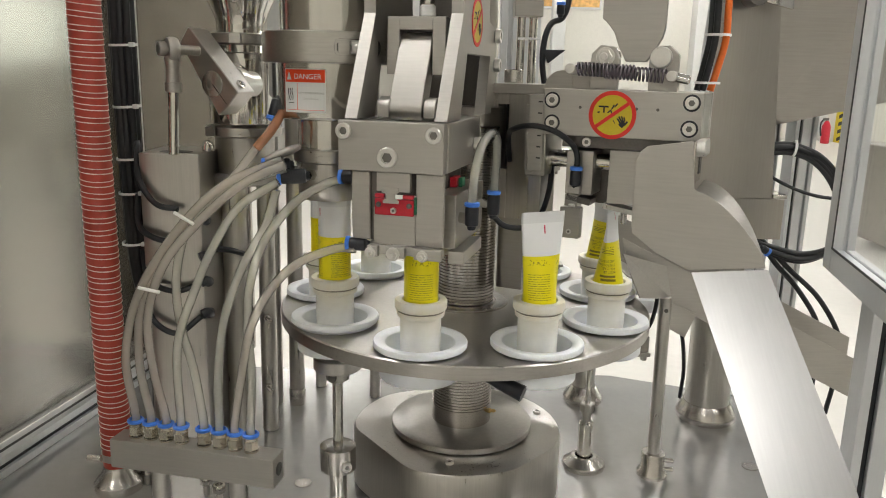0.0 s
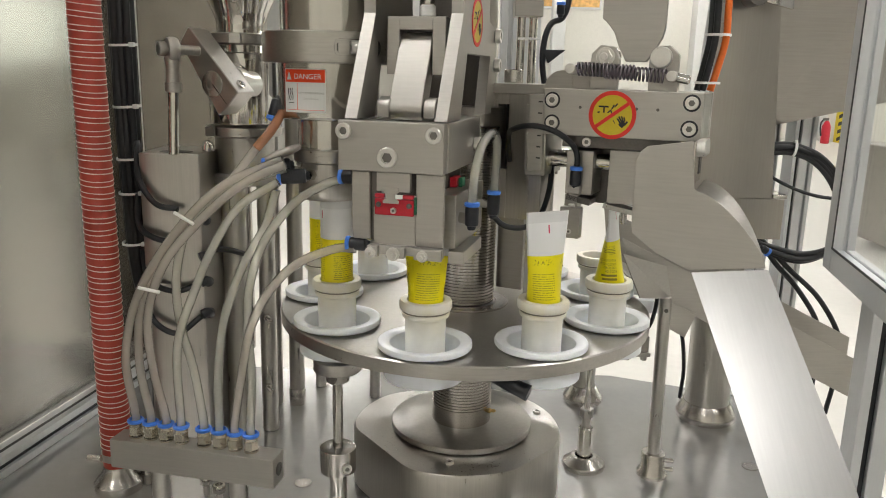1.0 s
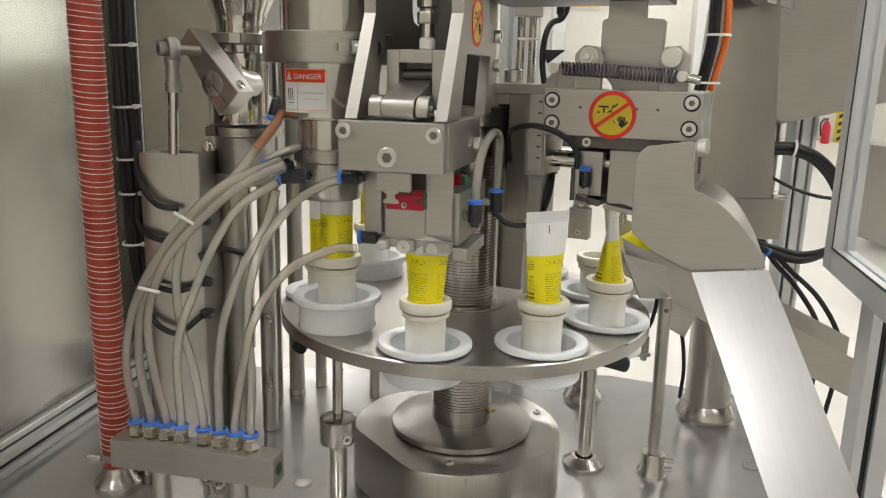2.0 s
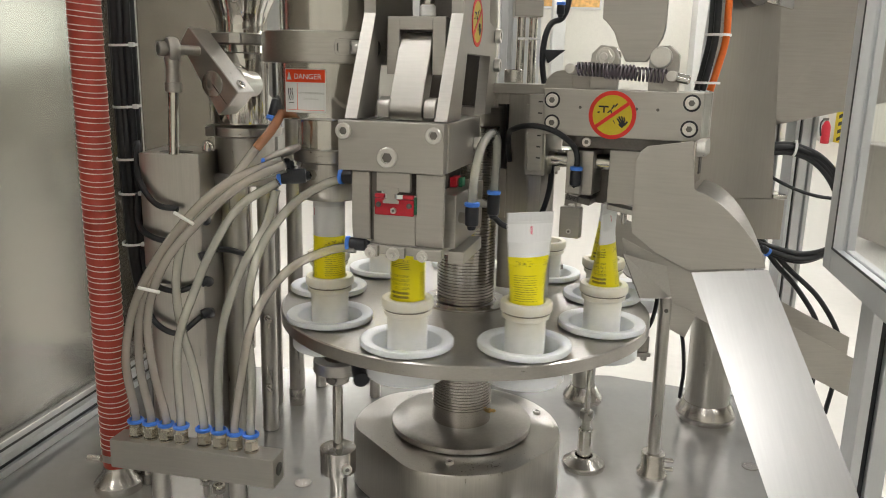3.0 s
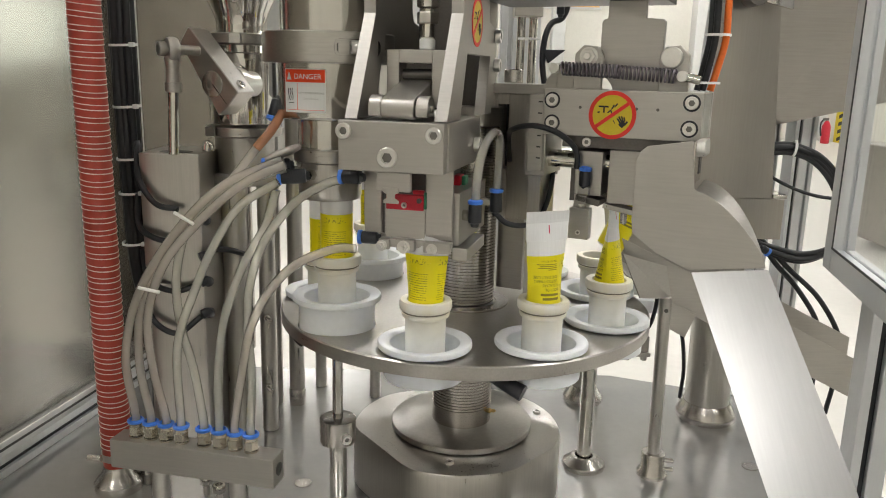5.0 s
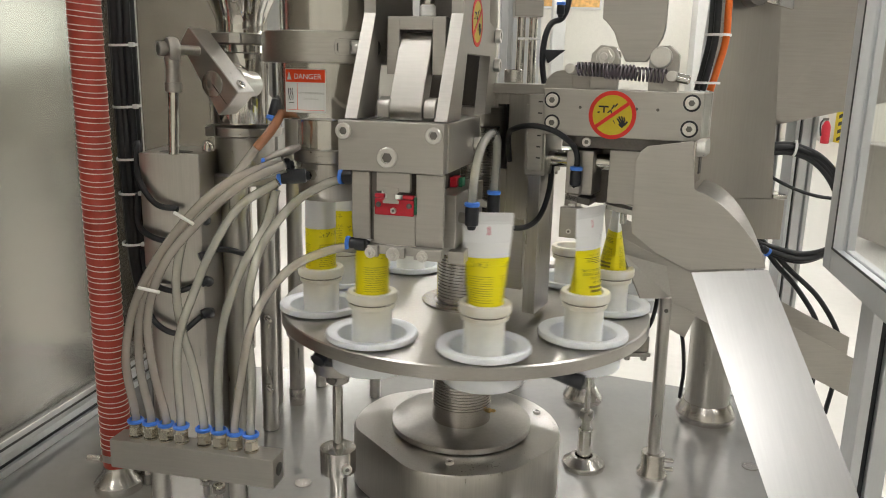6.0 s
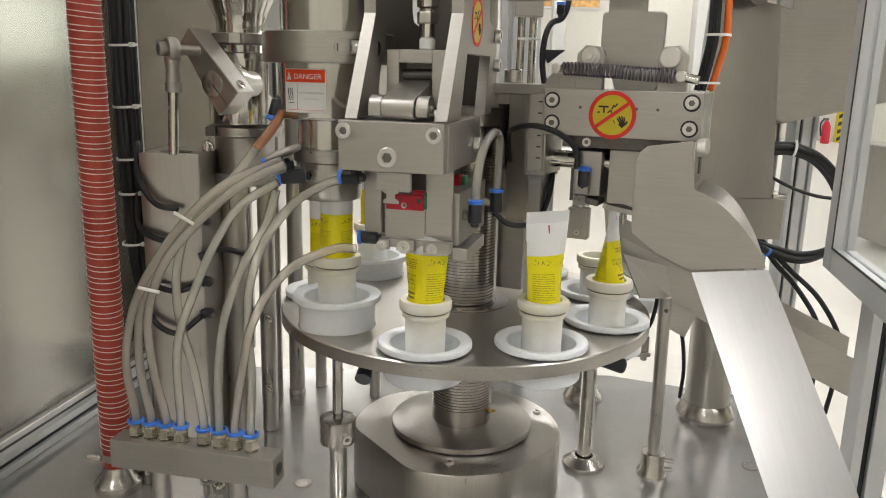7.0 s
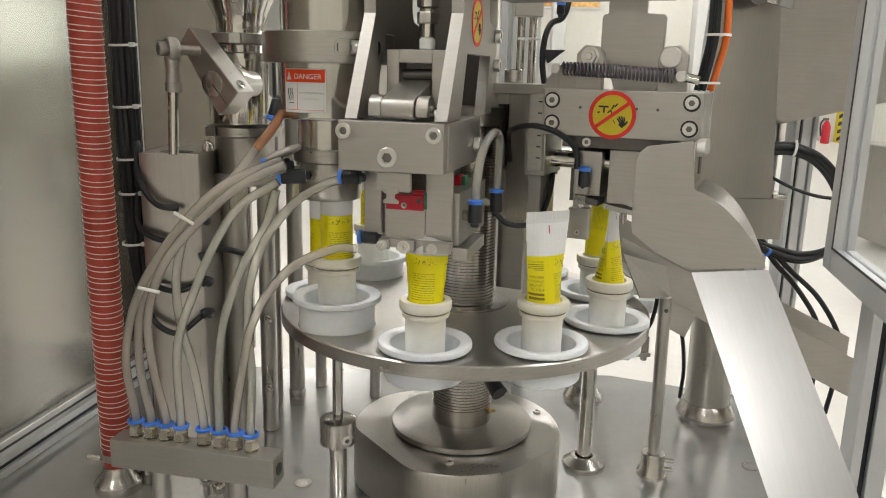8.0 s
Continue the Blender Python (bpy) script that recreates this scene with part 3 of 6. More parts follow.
def text_pieces():
    """Letters and plain bars of the panel: (across, up) centre on the wall, and the flat shape about it."""
    out = []
    for v0, size, words in PANEL:
        x = 0.0
        for ch in words:
            if ch == " ":
                x += size * 0.25
                continue
            cu = bpy.data.curves.new("letter", "FONT")
            cu.body, cu.size, cu.resolution_u = ch, size, 2
            ob = bpy.data.objects.new("letter", cu)
            me = bpy.data.meshes.new_from_object(ob)
            bpy.data.objects.remove(ob)
            xs = [v.co.x * 0.78 for v in me.vertices]
            ys = [v.co.y for v in me.vertices]
            wide = max(xs) - min(xs)
            polys = [[(xs[k] - min(xs) - wide / 2, ys[k]) for k in p.vertices] for p in me.polygons]
            bpy.data.meshes.remove(me)
            out.append((x + wide / 2, v0, polys))
            x += wide + size * 0.10
    for v0, wide, tall in PANEL_BARS:
        n = int(wide / 0.002)
        for k in range(n):
            out.append(((k + 0.5) * 0.002, v0, [[(-0.001, -tall / 2), (0.001, -tall / 2), (0.001, tall / 2), (-0.001, tall / 2)]]))
    return out


TEXT = text_pieces()


def print_shift(j):
    """By how many strips the print of a tube is turned against its seal."""
    return {3: 3, 2: -2, 1: 3, 0: -12, -1: 3, -2: -6, -3: 0}.get(j, (j * 7) % 13 - 6)


def strip_text():
    """The lettering, piece by piece on the strip that carries it."""
    groups = {}
    for across, v0, polys in TEXT:
        u = PANEL_START - across / (2 * math.pi * TR)
        i = int(u * N_STRIP)
        for tier, (s0, s1) in enumerate(TIERS):
            if s0 <= v0 / TH < s1:
                x0 = (i + 0.5 - u * N_STRIP) * 2 * math.pi * TR / N_STRIP
                bm = groups.setdefault((i, tier), bmesh.new())
                for poly in polys:
                    bm.faces.new([bm.verts.new((x0 + x, 0.0003, v0 - y - s0 * TH)) for x, y in poly])
    made = {}
    for key, bm in groups.items():
        me = bpy.data.meshes.new("lettering")
        bm.to_mesh(me)
        bm.free()
        me.materials.append(INKO)
        made[key] = me
    return made


STRIP_TEXT = strip_text()


def wall_text(closed, shift):
    """The lettering laid on a wall in one piece."""
    bm = bmesh.new()
    for across, v0, polys in TEXT:
        for poly in polys:
            vs = []
            for x, y in poly:
                u = PANEL_START - shift / N_STRIP - (across + x) / (2 * math.pi * TR)
                p, way = wall_point(2 * math.pi * u, (v0 - y) / TH, closed)
                vs.append(bm.verts.new(p + way.cross(Vector((0, 0, 1))) * 0.0004))
            bm.faces.new(vs)
    return bm


def shell_mesh(closed, rows, shift=0):
    """The wall of a tube in one piece: round, or sealed flat."""
    bm = bmesh.new()
    uv = bm.loops.layers.uv.new("print")
    seam = bm.loops.layers.uv.new("seam")
    n = 64
    grid = [[bm.verts.new(wall_point(2 * math.pi * k / n, s, closed)[0]) for k in range(n)] for s in rows]
    for r in range(len(rows) - 1):
        for k in range(n):
            j = (k + 1) % n
            f = bm.faces.new((grid[r][k], grid[r][j], grid[r + 1][j], grid[r + 1][k]))
            f.smooth = True
            for lp, (s, kk) in zip(f.loops, ((rows[r], k), (rows[r], k + 1), (rows[r + 1], k + 1), (rows[r + 1], k))):
                lp[uv].uv = (kk / n + shift / N_STRIP, s * TH)
                lp[seam].uv = (kk / n, s * TH)
    bmesh.ops.recalc_face_normals(bm, faces=bm.faces)
    return bm


FULL = [0, 0.15, 0.22, 0.35, 0.5, 0.65, 0.8, 0.92, 0.93, 1.0]


def build_tube(m, sealed, state, shift):
    t = thing("cosmetic_tube", m, state, "tube", "cosmetic tubes")
    part("cap", lathe([(0.0165, -0.002), (0.017, -0.001), (0.0182, 0.004), (0.0184, 0.006), (0.0, 0.006)], 28), NYLON, t, "white cap, tube stands on it")
    strips = []
    if sealed is not None:
        part("wall", shell_mesh(sealed, FULL, shift), TUBE, t, "printed wall pressed flat at the top" if sealed else "printed round wall")
        part("lettering", wall_text(sealed, shift), INKO, t, "olive lettering standing on its head")
        return t, strips
    part("lower_wall", shell_mesh(0.0, [0, 0.1, 0.223], shift), TUBE, t, "yellow printed round wall")
    for tier in range(len(TIERS)):
        for i in range(N_STRIP):
            ink = (i + shift) % N_STRIP
            ob = new("wall_strip", STRIPS[ink, tier, i == 30])
            ob.parent = t
            ob.matrix_basis = strip_pose(i, tier, 0.0)
            strips.append((ob, i, tier))
            if (ink, tier) in STRIP_TEXT:
                new("lettering", STRIP_TEXT[ink, tier]).parent = ob
    return t, strips

# ---- motion timing ----
BEATS = [-0.24 + 1.56 * n for n in range(7)]
SWING = [(-0.30, 0.0), (-0.24, 0.02), (-0.20, 0.045), (-0.16, 0.09), (-0.12, 0.17), (-0.08, 0.262), (-0.04, 0.37), (0.0, 0.49), (0.04, 0.605), (0.08, 0.72), (0.12, 0.82),
         (0.16, 0.885), (0.20, 0.935), (0.25, 0.965), (0.30, 0.985), (0.35, 1.0)]


def ease(rows, x):
    if x <= rows[0][0]:
        return rows[0][1]
    for (a, p), (b, q) in zip(rows, rows[1:]):
        if x <= b:
            return p + (q - p) * (x - a) / (b - a)
    return rows[-1][1]


def turned(t):
    """Steps that the dial has made since it came to rest after the first beat."""
    return sum(ease(SWING, t - b) for b in BEATS) - 1


def beat_ease(rows):
    """A motion that repeats each beat; rows count from the beat before."""
    def at(t):
        n = max([i for i, b in enumerate(BEATS) if t >= b + 0.0] or [0])
        return ease(rows, t - BEATS[n])
    return at


LIFT = beat_ease([(0.22, 0), (0.30, 0.3), (0.36, 0.75), (0.42, 0.95), (0.5, 1.0), (1.04, 1.0), (1.14, 0.55), (1.22, 0.04), (1.26, 0)])
HEAD = beat_ease([(0.27, 0), (0.31, 0.4), (0.36, 1.0), (1.06, 1.0), (1.12, 0.55), (1.18, 0)])
CUT = beat_ease([(0.30, 0), (0.40, 0.85), (0.5, 1.0), (0.9, 1.0), (1.02, 0.85), (1.12, 0.08), (1.2, 0)])
LIFT_H = 0.030
TIMES = sorted({0.0, 8.0} | {round(b + s, 3) for b in BEATS for s in [x / 30 for x in range(-9, 12)] + [0.40, 0.45, 0.5, 0.55, 0.62, 0.7, 0.8, 0.9, 1.0, 1.04, 1.08, 1.12, 1.16, 1.2, 1.24] if 0 <= b + s <= 8.0})


def lift_at(k, t):
    """How far a holder at dial position k (0 = sealing station at rest) is lifted."""
    s = k + turned(t)
    near = round(s)
    if abs(s - near) > 0.12:
        return 0.0
    if near % 9 == 1 % 9:
        return LIFT_H * LIFT(t)
    if near % 9 == 8:
        return 0.022 * LIFT(t)
    return 0.0


def holder_pose(k, t, up=0.0):
    a = PH + STEP * (k - 2 + turned(t))
    r = radians(a)
    return pose(RR * math.sin(r), -RR * math.cos(r), ZT + lift_at(k, t) + up, 0, 0, a)
holders = []
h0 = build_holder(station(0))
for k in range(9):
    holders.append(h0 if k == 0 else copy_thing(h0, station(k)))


EXIT_A, EXIT_B = Vector((0.235, 0.10, 0.055)), Vector((0.60, 0.10, -0.115))


def tube_pose(j, t):
    """A tube rides in its holder; it is dropped in at station 6 and thrown into the discharge trough at station 5."""
    load = BEATS[0] + 0.78 if j == -3 else BEATS[max(0, -3 - j)] + 0.78
    away = BEATS[5 - j] + 0.33 if 0 <= 5 - j < len(BEATS) else 99
    k = j % 9
    m = holder_pose(j, t, SEAT)
    if j <= -3 and t < load + 0.2:
        base = holder_pose(j, load + 0.2, SEAT)
        wait = pose(0.50, 0.33, ZT + 0.285 + 0.042 * (-3 - j), 0, 90, 0)
        over, top = pose(0.50, 0.33, ZT + 0.75, 0, 40, 0), Matrix.Translation((0, 0, 0.55)) @ base
        u = t - load
        for m0, m1, a, b in ((wait, over, -0.62, -0.30), (over, top, -0.30, 0.0), (top, base, 0.0, 0.2)):
            if u < b:
                return m0.lerp(m1, max(0.0, (u - a) / (b - a)))
    if t >= away:
        u = t - away
        base = holder_pose(j, away, SEAT)
        p0 = base.translation
        up = ease([(0, 0), (0.10, 0.035), (0.2, 0.05), (0.30, 0.045)], u)
        if u < 0.14:
            return Matrix.Translation((0, 0, up)) @ base
        g = ease([(0.14, 0), (0.22, 0.4), (0.30, 0.85), (0.36, 1.0)], u)
        q = p0 + Vector((0, 0, up))
        tgt = Vector((EXIT_A.x, EXIT_A.y, ZT + EXIT_A.z))
        if u < 0.36:
            p = q.lerp(tgt, g)
            return Matrix.Translation(p) @ Matrix.Rotation(radians(62 * g), 4, "Y") @ Matrix.Rotation(base.to_euler().z, 4, "Z")
        s = ease([(0.36, 0), (0.46, 0.4), (0.62, 1.0)], u)
        p = tgt.lerp(Vector((EXIT_B.x, EXIT_B.y, ZT + EXIT_B.z)), s)
        f = ease([(0.62, 0), (0.72, 0.2), (0.87, 1.0)], u)
        p = p.lerp(Vector((0.76, 0.03 + 0.045 * (5 - j), 0.075)), f)
        return Matrix.Translation(p) @ Matrix.Rotation(radians(62 + 53 * min(1, s * 2)), 4, "Y") @ Matrix.Rotation(base.to_euler().z, 4, "Z")
    return m


tubes = {}
for j in range(-7, 6):
    label = "yellow and white plastic tube, sealed flat at the top" if j >= 2 else "yellow and white plastic tube, open end up"
    shut = BEATS[0] + 1.56 * (2 - j) + 0.30
    tubes[j] = build_tube(station(j), 1.0 if shut <= 0.02 else 0.0 if shut + 0.07 >= 8 else None, label, print_shift(j))

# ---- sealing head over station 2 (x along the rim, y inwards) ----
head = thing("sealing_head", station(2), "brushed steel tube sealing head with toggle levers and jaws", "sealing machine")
part("front_block", box(-0.082, 0.030, -0.245, -0.231, 0.201, 0.252, 0.0012), SATIN, head)
part("side_block", box(-0.082, -0.058, -0.2305, -0.09, 0.201, 0.252, 0.0012), SATIN, head)
part("side_block", box(0.012, 0.0315, -0.2305, -0.085, 0.2012, 0.2522, 0.0012), SATIN, head)


def cheek(x0, x1):
    """A side plate with a window: front bar leaning back, rear post, foot and top."""
    bm = bmesh.new()
    m = Matrix.Rotation(radians(90), 4, "Z")
    for poly in ([(-0.241, 0.2535), (-0.187, 0.2535), (-0.163, 0.3213), (-0.185, 0.3603)],
                 [(-0.185, 0.3603), (-0.163, 0.3213), (-0.008, 0.3213), (-0.008, 0.352), (-0.05, 0.36), (-0.056, 0.372), (-0.056, 0.56), (-0.185, 0.56)],
                 [(-0.044, 0.3213), (-0.065, 0.2535), (-0.01, 0.2535), (0.0, 0.30), (-0.008, 0.3213)]):
        prism(poly, -(x1 - x0), 0.0, bm, Matrix.Translation((x0, 0, 0)) @ m)
    return bm


for x0, x1 in ((-0.076, -0.063), (0.019, 0.0318)):
    part("cheek_plate", cheek(x0, x1), SATIN, head, "leaning steel side plate with a window")
# rear plate coloured dark to give the dark interior between the cheeks
part("back_plate", box(-0.0625, 0.0185, -0.030, -0.018, 0.255, 0.56, 0.001), DARK, head, "rear plate coloured dark for the interior between the cheeks")
part("arm", box(-0.06, 0.015, -0.088, 0.03, 0.205, 0.25, 0.001), STEEL, head, "steel arm towards the centre column")
for x, z, r in ((-0.075, 0.241, 0.0082), (0.020, 0.240, 0.0082), (-0.028, 0.216, 0.0105)):
    socket_screw(head, x, -0.2452, z, (0, -1, 0), r, 0.005)
for y, z in ((-0.015, 0.346), (-0.015, 0.311), (-0.115, 0.222)):
    socket_screw(head, 0.032, y, z, (1, 0, 0), 0.0085, 0.007)
# moving yoke, link and rod
yoke = bmesh.new()
for a in ((-0.054, -0.040, 0.298, 0.358), (-0.004, 0.011, 0.298, 0.358)):
    box(a[0], a[1], -0.175, -0.145, a[2], a[3], 0.001, yoke)
box(-0.0405, -0.0035, -0.175, -0.145, 0.344, 0.358, 0.001, yoke)
yoke = part("yoke", yoke, SATIN, head, "square steel yoke")
part("cross_pin", rod((-0.056, -0.158, 0.332), (0.013, -0.158, 0.332), 0.006), DARK, yoke)
# added dark sheet: the dark inside of the yoke window, as colour
part("window_back", box(-0.0398, -0.0042, -0.150, -0.146, 0.300, 0.3435, 0), DARK, yoke, "dark sheet filling the yoke window")
ram = part("ram", lathe([(0.006, 0.3695), (0.0075, 0.371), (0.0075, 0.386), (0.007, 0.400), (0.0115, 0.402), (0.0115, 0.60)], 24, m=Matrix.Translation((-0.013, -0.162, 0))), POLISH, head, "chromed piston rod")
part("ram_nut", hexa(0.012, 0.012, m=Matrix.Translation((-0.013, -0.162, 0.385))), STEEL, ram)
part("ram_stop", lathe([(0.0072, 0.3582), (0.0086, 0.3595), (0.0086, 0.3685), (0.007, 0.370)], 28, m=Matrix.Translation((-0.013, -0.162, 0))), NYLON, ram, "white plastic stop")


def link_bm():
    """Toggle link along z from its lower eye, rounded ends."""
    poly = []
    for i in range(13):
        a = math.pi + math.pi * i / 12
        poly.append((0.011 * math.cos(a), 0.011 * math.sin(a)))
    for i in range(13):
        a = math.pi * i / 12
        poly.append((0.010 * math.cos(a), 0.078 + 0.010 * math.sin(a)))
    return prism(poly, 0.036, 0.0008, None, Matrix.Translation((-0.041, 0, 0)) @ Matrix.Rotation(radians(-90), 4, "Z") @ Matrix.Translation((0, 0, 0)))


LINK_A = Matrix.Translation((0, -0.196, 0.262)) @ Matrix.Rotation(radians(-27), 4, "X")
LINK_B = Matrix.Translation((0, -0.224, 0.2645)) @ Matrix.Rotation(radians(-74), 4, "X")
link = part("toggle_link", smooth(link_bm(), 40), SATIN, head, "bright steel toggle link", LINK_A)
EAR_A, EAR_B = Matrix.Translation((0, -0.196, 0.262)), Matrix.Translation((0, -0.224, 0.2645))
ear = part("lever_pin", rod((-0.052, 0, 0), (0.013, 0, 0), 0.004), POLISH, head, "polished hinge pin", EAR_A)
for x in (-0.0525, -0.0025):
    poly = [(0.0132 * math.cos(math.pi * i / 10), 0.0132 * math.sin(math.pi * i / 10)) for i in range(11)] + [(-0.0132, -0.008), (0.0132, -0.008)]
    part("lever_ear", smooth(prism(poly, 0.0128, 0.0008, None, Matrix.Translation((x + 0.0128, 0, 0)) @ Matrix.Rotation(radians(90), 4, "Z")), 40), SATIN, ear, "rounded lever ear")

# moving front jaw
JAW_A, JAW_B = Matrix.Identity(4), Matrix.Translation((0.0, 0.036, 0.0))
jaw = part("front_jaw", box(-0.0470, -0.0012, -0.234, -0.2302, 0.124, 0.163, 0.001), SATIN, head, "steel front jaw block", JAW_A)
for x0, x1, low in ((-0.0706, -0.0505, 0.1275), (-0.001, 0.0290, 0.1235)):
    poly = [(-0.2360, 0.200), (-0.2360, 0.150), (-0.2345, low + 0.008), (-0.2325, low), (-0.2302, low), (-0.2302, 0.200)]
    part("jaw_lever", prism(poly, -(x1 - x0), 0.001, None, Matrix.Translation((x0, 0, 0)) @ Matrix.Rotation(radians(90), 4, "Z")), SATIN, jaw, "rounded steel jaw lever")
part("slide_block", box(-0.0425, -0.0062, -0.2385, -0.2375 + 0.006, 0.1805, 0.2005, 0.001), SATIN, head, "steel cover over the jaw slide")
red = box(-0.044, -0.002, -0.2395, -0.2345, 0.156, 0.173, 0.001)
for x0, x1 in ((-0.044, -0.0335), (-0.014, -0.002)):
    box(x0, x1, -0.2395, -0.2345, 0.1735, 0.178, 0.001, red)
part("connector", red, REDP, jaw, "red plastic cable connector")
part("connector_side", box(-0.0018, 0.0008, -0.2385, -0.2345, 0.158, 0.176, 0.0005), GREENP, jaw, "green edge")
clip = bmesh.new()
prism([(-0.0335, 0.1845), (-0.0165, 0.1845), (-0.0165, 0.180), (-0.0205, 0.178), (-0.0205, 0.174), (-0.0165, 0.1715), (-0.0165, 0.1685), (-0.0335, 0.1685), (-0.0335, 0.1715), (-0.0295, 0.174), (-0.0295, 0.178), (-0.0335, 0.180)], 0.0012, 0.0002, clip, Matrix.Translation((0, -0.2412, 0)))
part("spring_clip", clip, SATIN, head, "bent sheet steel clip", Matrix.Translation((-0.0006, -0.0012, 0.0004)))
socket_screw(jaw, -0.023, -0.2396, 0.1615, (0, -1, 0), 0.0032, 0.003)
for x in (-0.0395, -0.0065):
    part("terminal", lathe([(0.0028, 0), (0.0028, 0.0015), (0.0015, 0.002)], 12), DARK, jaw, "", facing(x, -0.2395, 0.167, (0, -1, 0)))
# added dark sheet that colours in the shade of the lever gap
part("lever_gap_shade", box(-0.0525, -0.040, -0.2300, -0.2285, 0.1275, 0.200, 0.0004), DARK, jaw, "dark sheet for the shade between lever and jaw")
bar = bmesh.new()
box(-0.0515, 0.0295, -0.2355, -0.2305, 0.1135, 0.1232, 0.001, bar)
for x0, x1 in ((-0.0515, -0.0395), (-0.031, -0.0105), (-0.0005, 0.0290)):
    box(x0, x1, -0.2420, -0.2356, 0.1115, 0.1232, 0.001, bar)
part("clamp_bar", bar, SATIN, jaw, "notched clamping bar")
for x in (-0.0475, -0.0225, 0.009):
    hex_bolt(jaw, x, -0.242, 0.118 - 0.002, (0, -1, 0), 0.0058 if x == -0.0225 else 0.0048, 0.004)
push_fitting(jaw, facing(-0.058, -0.225, 0.120, (-1, -0.1, 0)), 0.018, 0.0072)
part("elbow_stub", rod((-0.05, -0.225, 0.120), (-0.05, -0.21, 0.126), 0.005), STEEL, jaw)
push_fitting(head, facing(-0.068, -0.215, 0.190, (-1, 0.05, 0)), 0.020, 0.0078)

# added dark filler that keeps the space behind the front jaw dark
part("inner_gap_fill", box(-0.050, 0.011, -0.150, -0.092, 0.163, 0.2005, 0.001), DARK, head, "dark block filling the gap behind the front jaw")

# rear jaw with its air fittings
rear = part("rear_jaw", box(0.012, 0.035, -0.207, -0.075, 0.118, 0.176, 0.0012), SATIN, head, "grey steel rear jaw arm")
part("shoe", box(-0.02, 0.030, -0.168, -0.150, 0.102, 0.125, 0.001), SATIN, rear)
part("foot_plate", box(0.0285, 0.046, -0.212, -0.125, 0.1035, 0.117, 0.001), SATIN, rear)
part("cable_box", box(0.014, 0.022, -0.155, -0.135, 0.1765, 0.188, 0.001), REDP, rear, "red plastic terminal")
part("terminal_side", box(0.0225, 0.027, -0.150, -0.135, 0.1765, 0.187, 0.001), GREENP, rear, "green plastic terminal")
part("stub", rod((0.035, -0.190, 0.150), (0.046, -0.195, 0.150), 0.006), POLISH, rear)
push_fitting(rear, facing(0.050, -0.198, 0.143, (0, 0, 1)), 0.021, 0.0074)
part("stub", rod((0.035, -0.105, 0.153), (0.051, -0.11, 0.153), 0.005), POLISH, rear)
push_fitting(rear, facing(0.056, -0.112, 0.141, (0, 0.0, 1)), 0.024, 0.0074)
part("air_loop", sweep([(0.050, -0.198, 0.164), (0.051, -0.195, 0.198), (0.054, -0.180, 0.225), (0.058, -0.152, 0.237), (0.060, -0.128, 0.230), (0.058, -0.115, 0.205), (0.056, -0.112, 0.168)], 0.0050, 14), CLEAR, rear, "milky clear air line loop")
part("black_line", sweep([(0.056, -0.112, 0.140), (0.070, -0.108, 0.128), (0.092, -0.095, 0.126), (0.106, -0.07, 0.138), (0.112, -0.045, 0.17), (0.110, -0.02, 0.215)], 0.0034, 10), BLACK, rear, "black air line")


def warning_disc(parent, m, r, upright=True):
    """Round no-touching sign: red ring and bar on yellow, with plain dark marks."""
    s = part("warning_sticker", lathe([(r * 0.83, 0), (r, 0), (r, 0.0006), (r * 0.83, 0.0006)], 48, caps=False), STICK_R, parent, "round red and yellow warning sticker", m)
    part("sticker_face", lathe([(r * 0.835, 0), (r * 0.835, 0.0004), (0, 0.0004)], 40), STICK_Y, s, "yellow ground")
    part("sticker_bar", box(-r * 0.86, r * 0.86, -r * 0.075, r * 0.075, 0.0004, 0.0009, 0), STICK_R, s, "red bar", Matrix.Rotation(radians(37), 4, "Z"))
    marks = bmesh.new()
    for x, y, w, h, a in ((0.44, -0.36, 0.22, 0.24, -40), (0.30, -0.23, 0.06, 0.26, 40), (0.36, -0.17, 0.06, 0.28, 32), (0.44, -0.15, 0.06, 0.26, 18), (0.52, -0.17, 0.055, 0.22, 4), (0.60, -0.32, 0.07, 0.20, -35), (0.10, -0.28, 0.03, 0.16, 35),
                          (-0.38, 0.34, 0.42, 0.07, 0), (-0.36, 0.22, 0.06, 0.26, 0), (-0.58, 0.10, 0.10, 0.06, 0), (-0.12, 0.16, 0.22, 0.05, 40), (0.02, 0.34, 0.06, 0.2, -30), (0.14, 0.40, 0.05, 0.2, -35), (-0.04, 0.10, 0.05, 0.18, 20)):
        box(-w * r / 2, w * r / 2, -h * r / 2, h * r / 2, 0.0004, 0.0007, 0, marks, Matrix.Translation((x * r, y * r, 0)) @ Matrix.Rotation(radians(a), 4, "Z"))
    part("sticker_marks", marks, INK, s, "dark printed marks")
    return s


warning_disc(head, Matrix.Translation((0.0319, -0.121, 0.356)) @ Matrix(((0, 0, 1, 0), (1, 0, 0, 0), (0, 1, 0, 0), (0, 0, 0, 1))), 0.0265)

# ---- hot-air heater over station 1 ----
hx, hy = RR * math.sin(radians(PH - STEP)), -RR * math.cos(radians(PH - STEP))
heater = thing("hot_air_heater", pose(hx - 0.009, hy + 0.012, ZT), "polished steel hot-air heater with a danger label", "heater")
part("barrel", lathe([(0.052, 0.2455), (0.0565, 0.247), (0.058, 0.250), (0.058, 0.3075)], 64), BARREL, heater, "polished barrel")
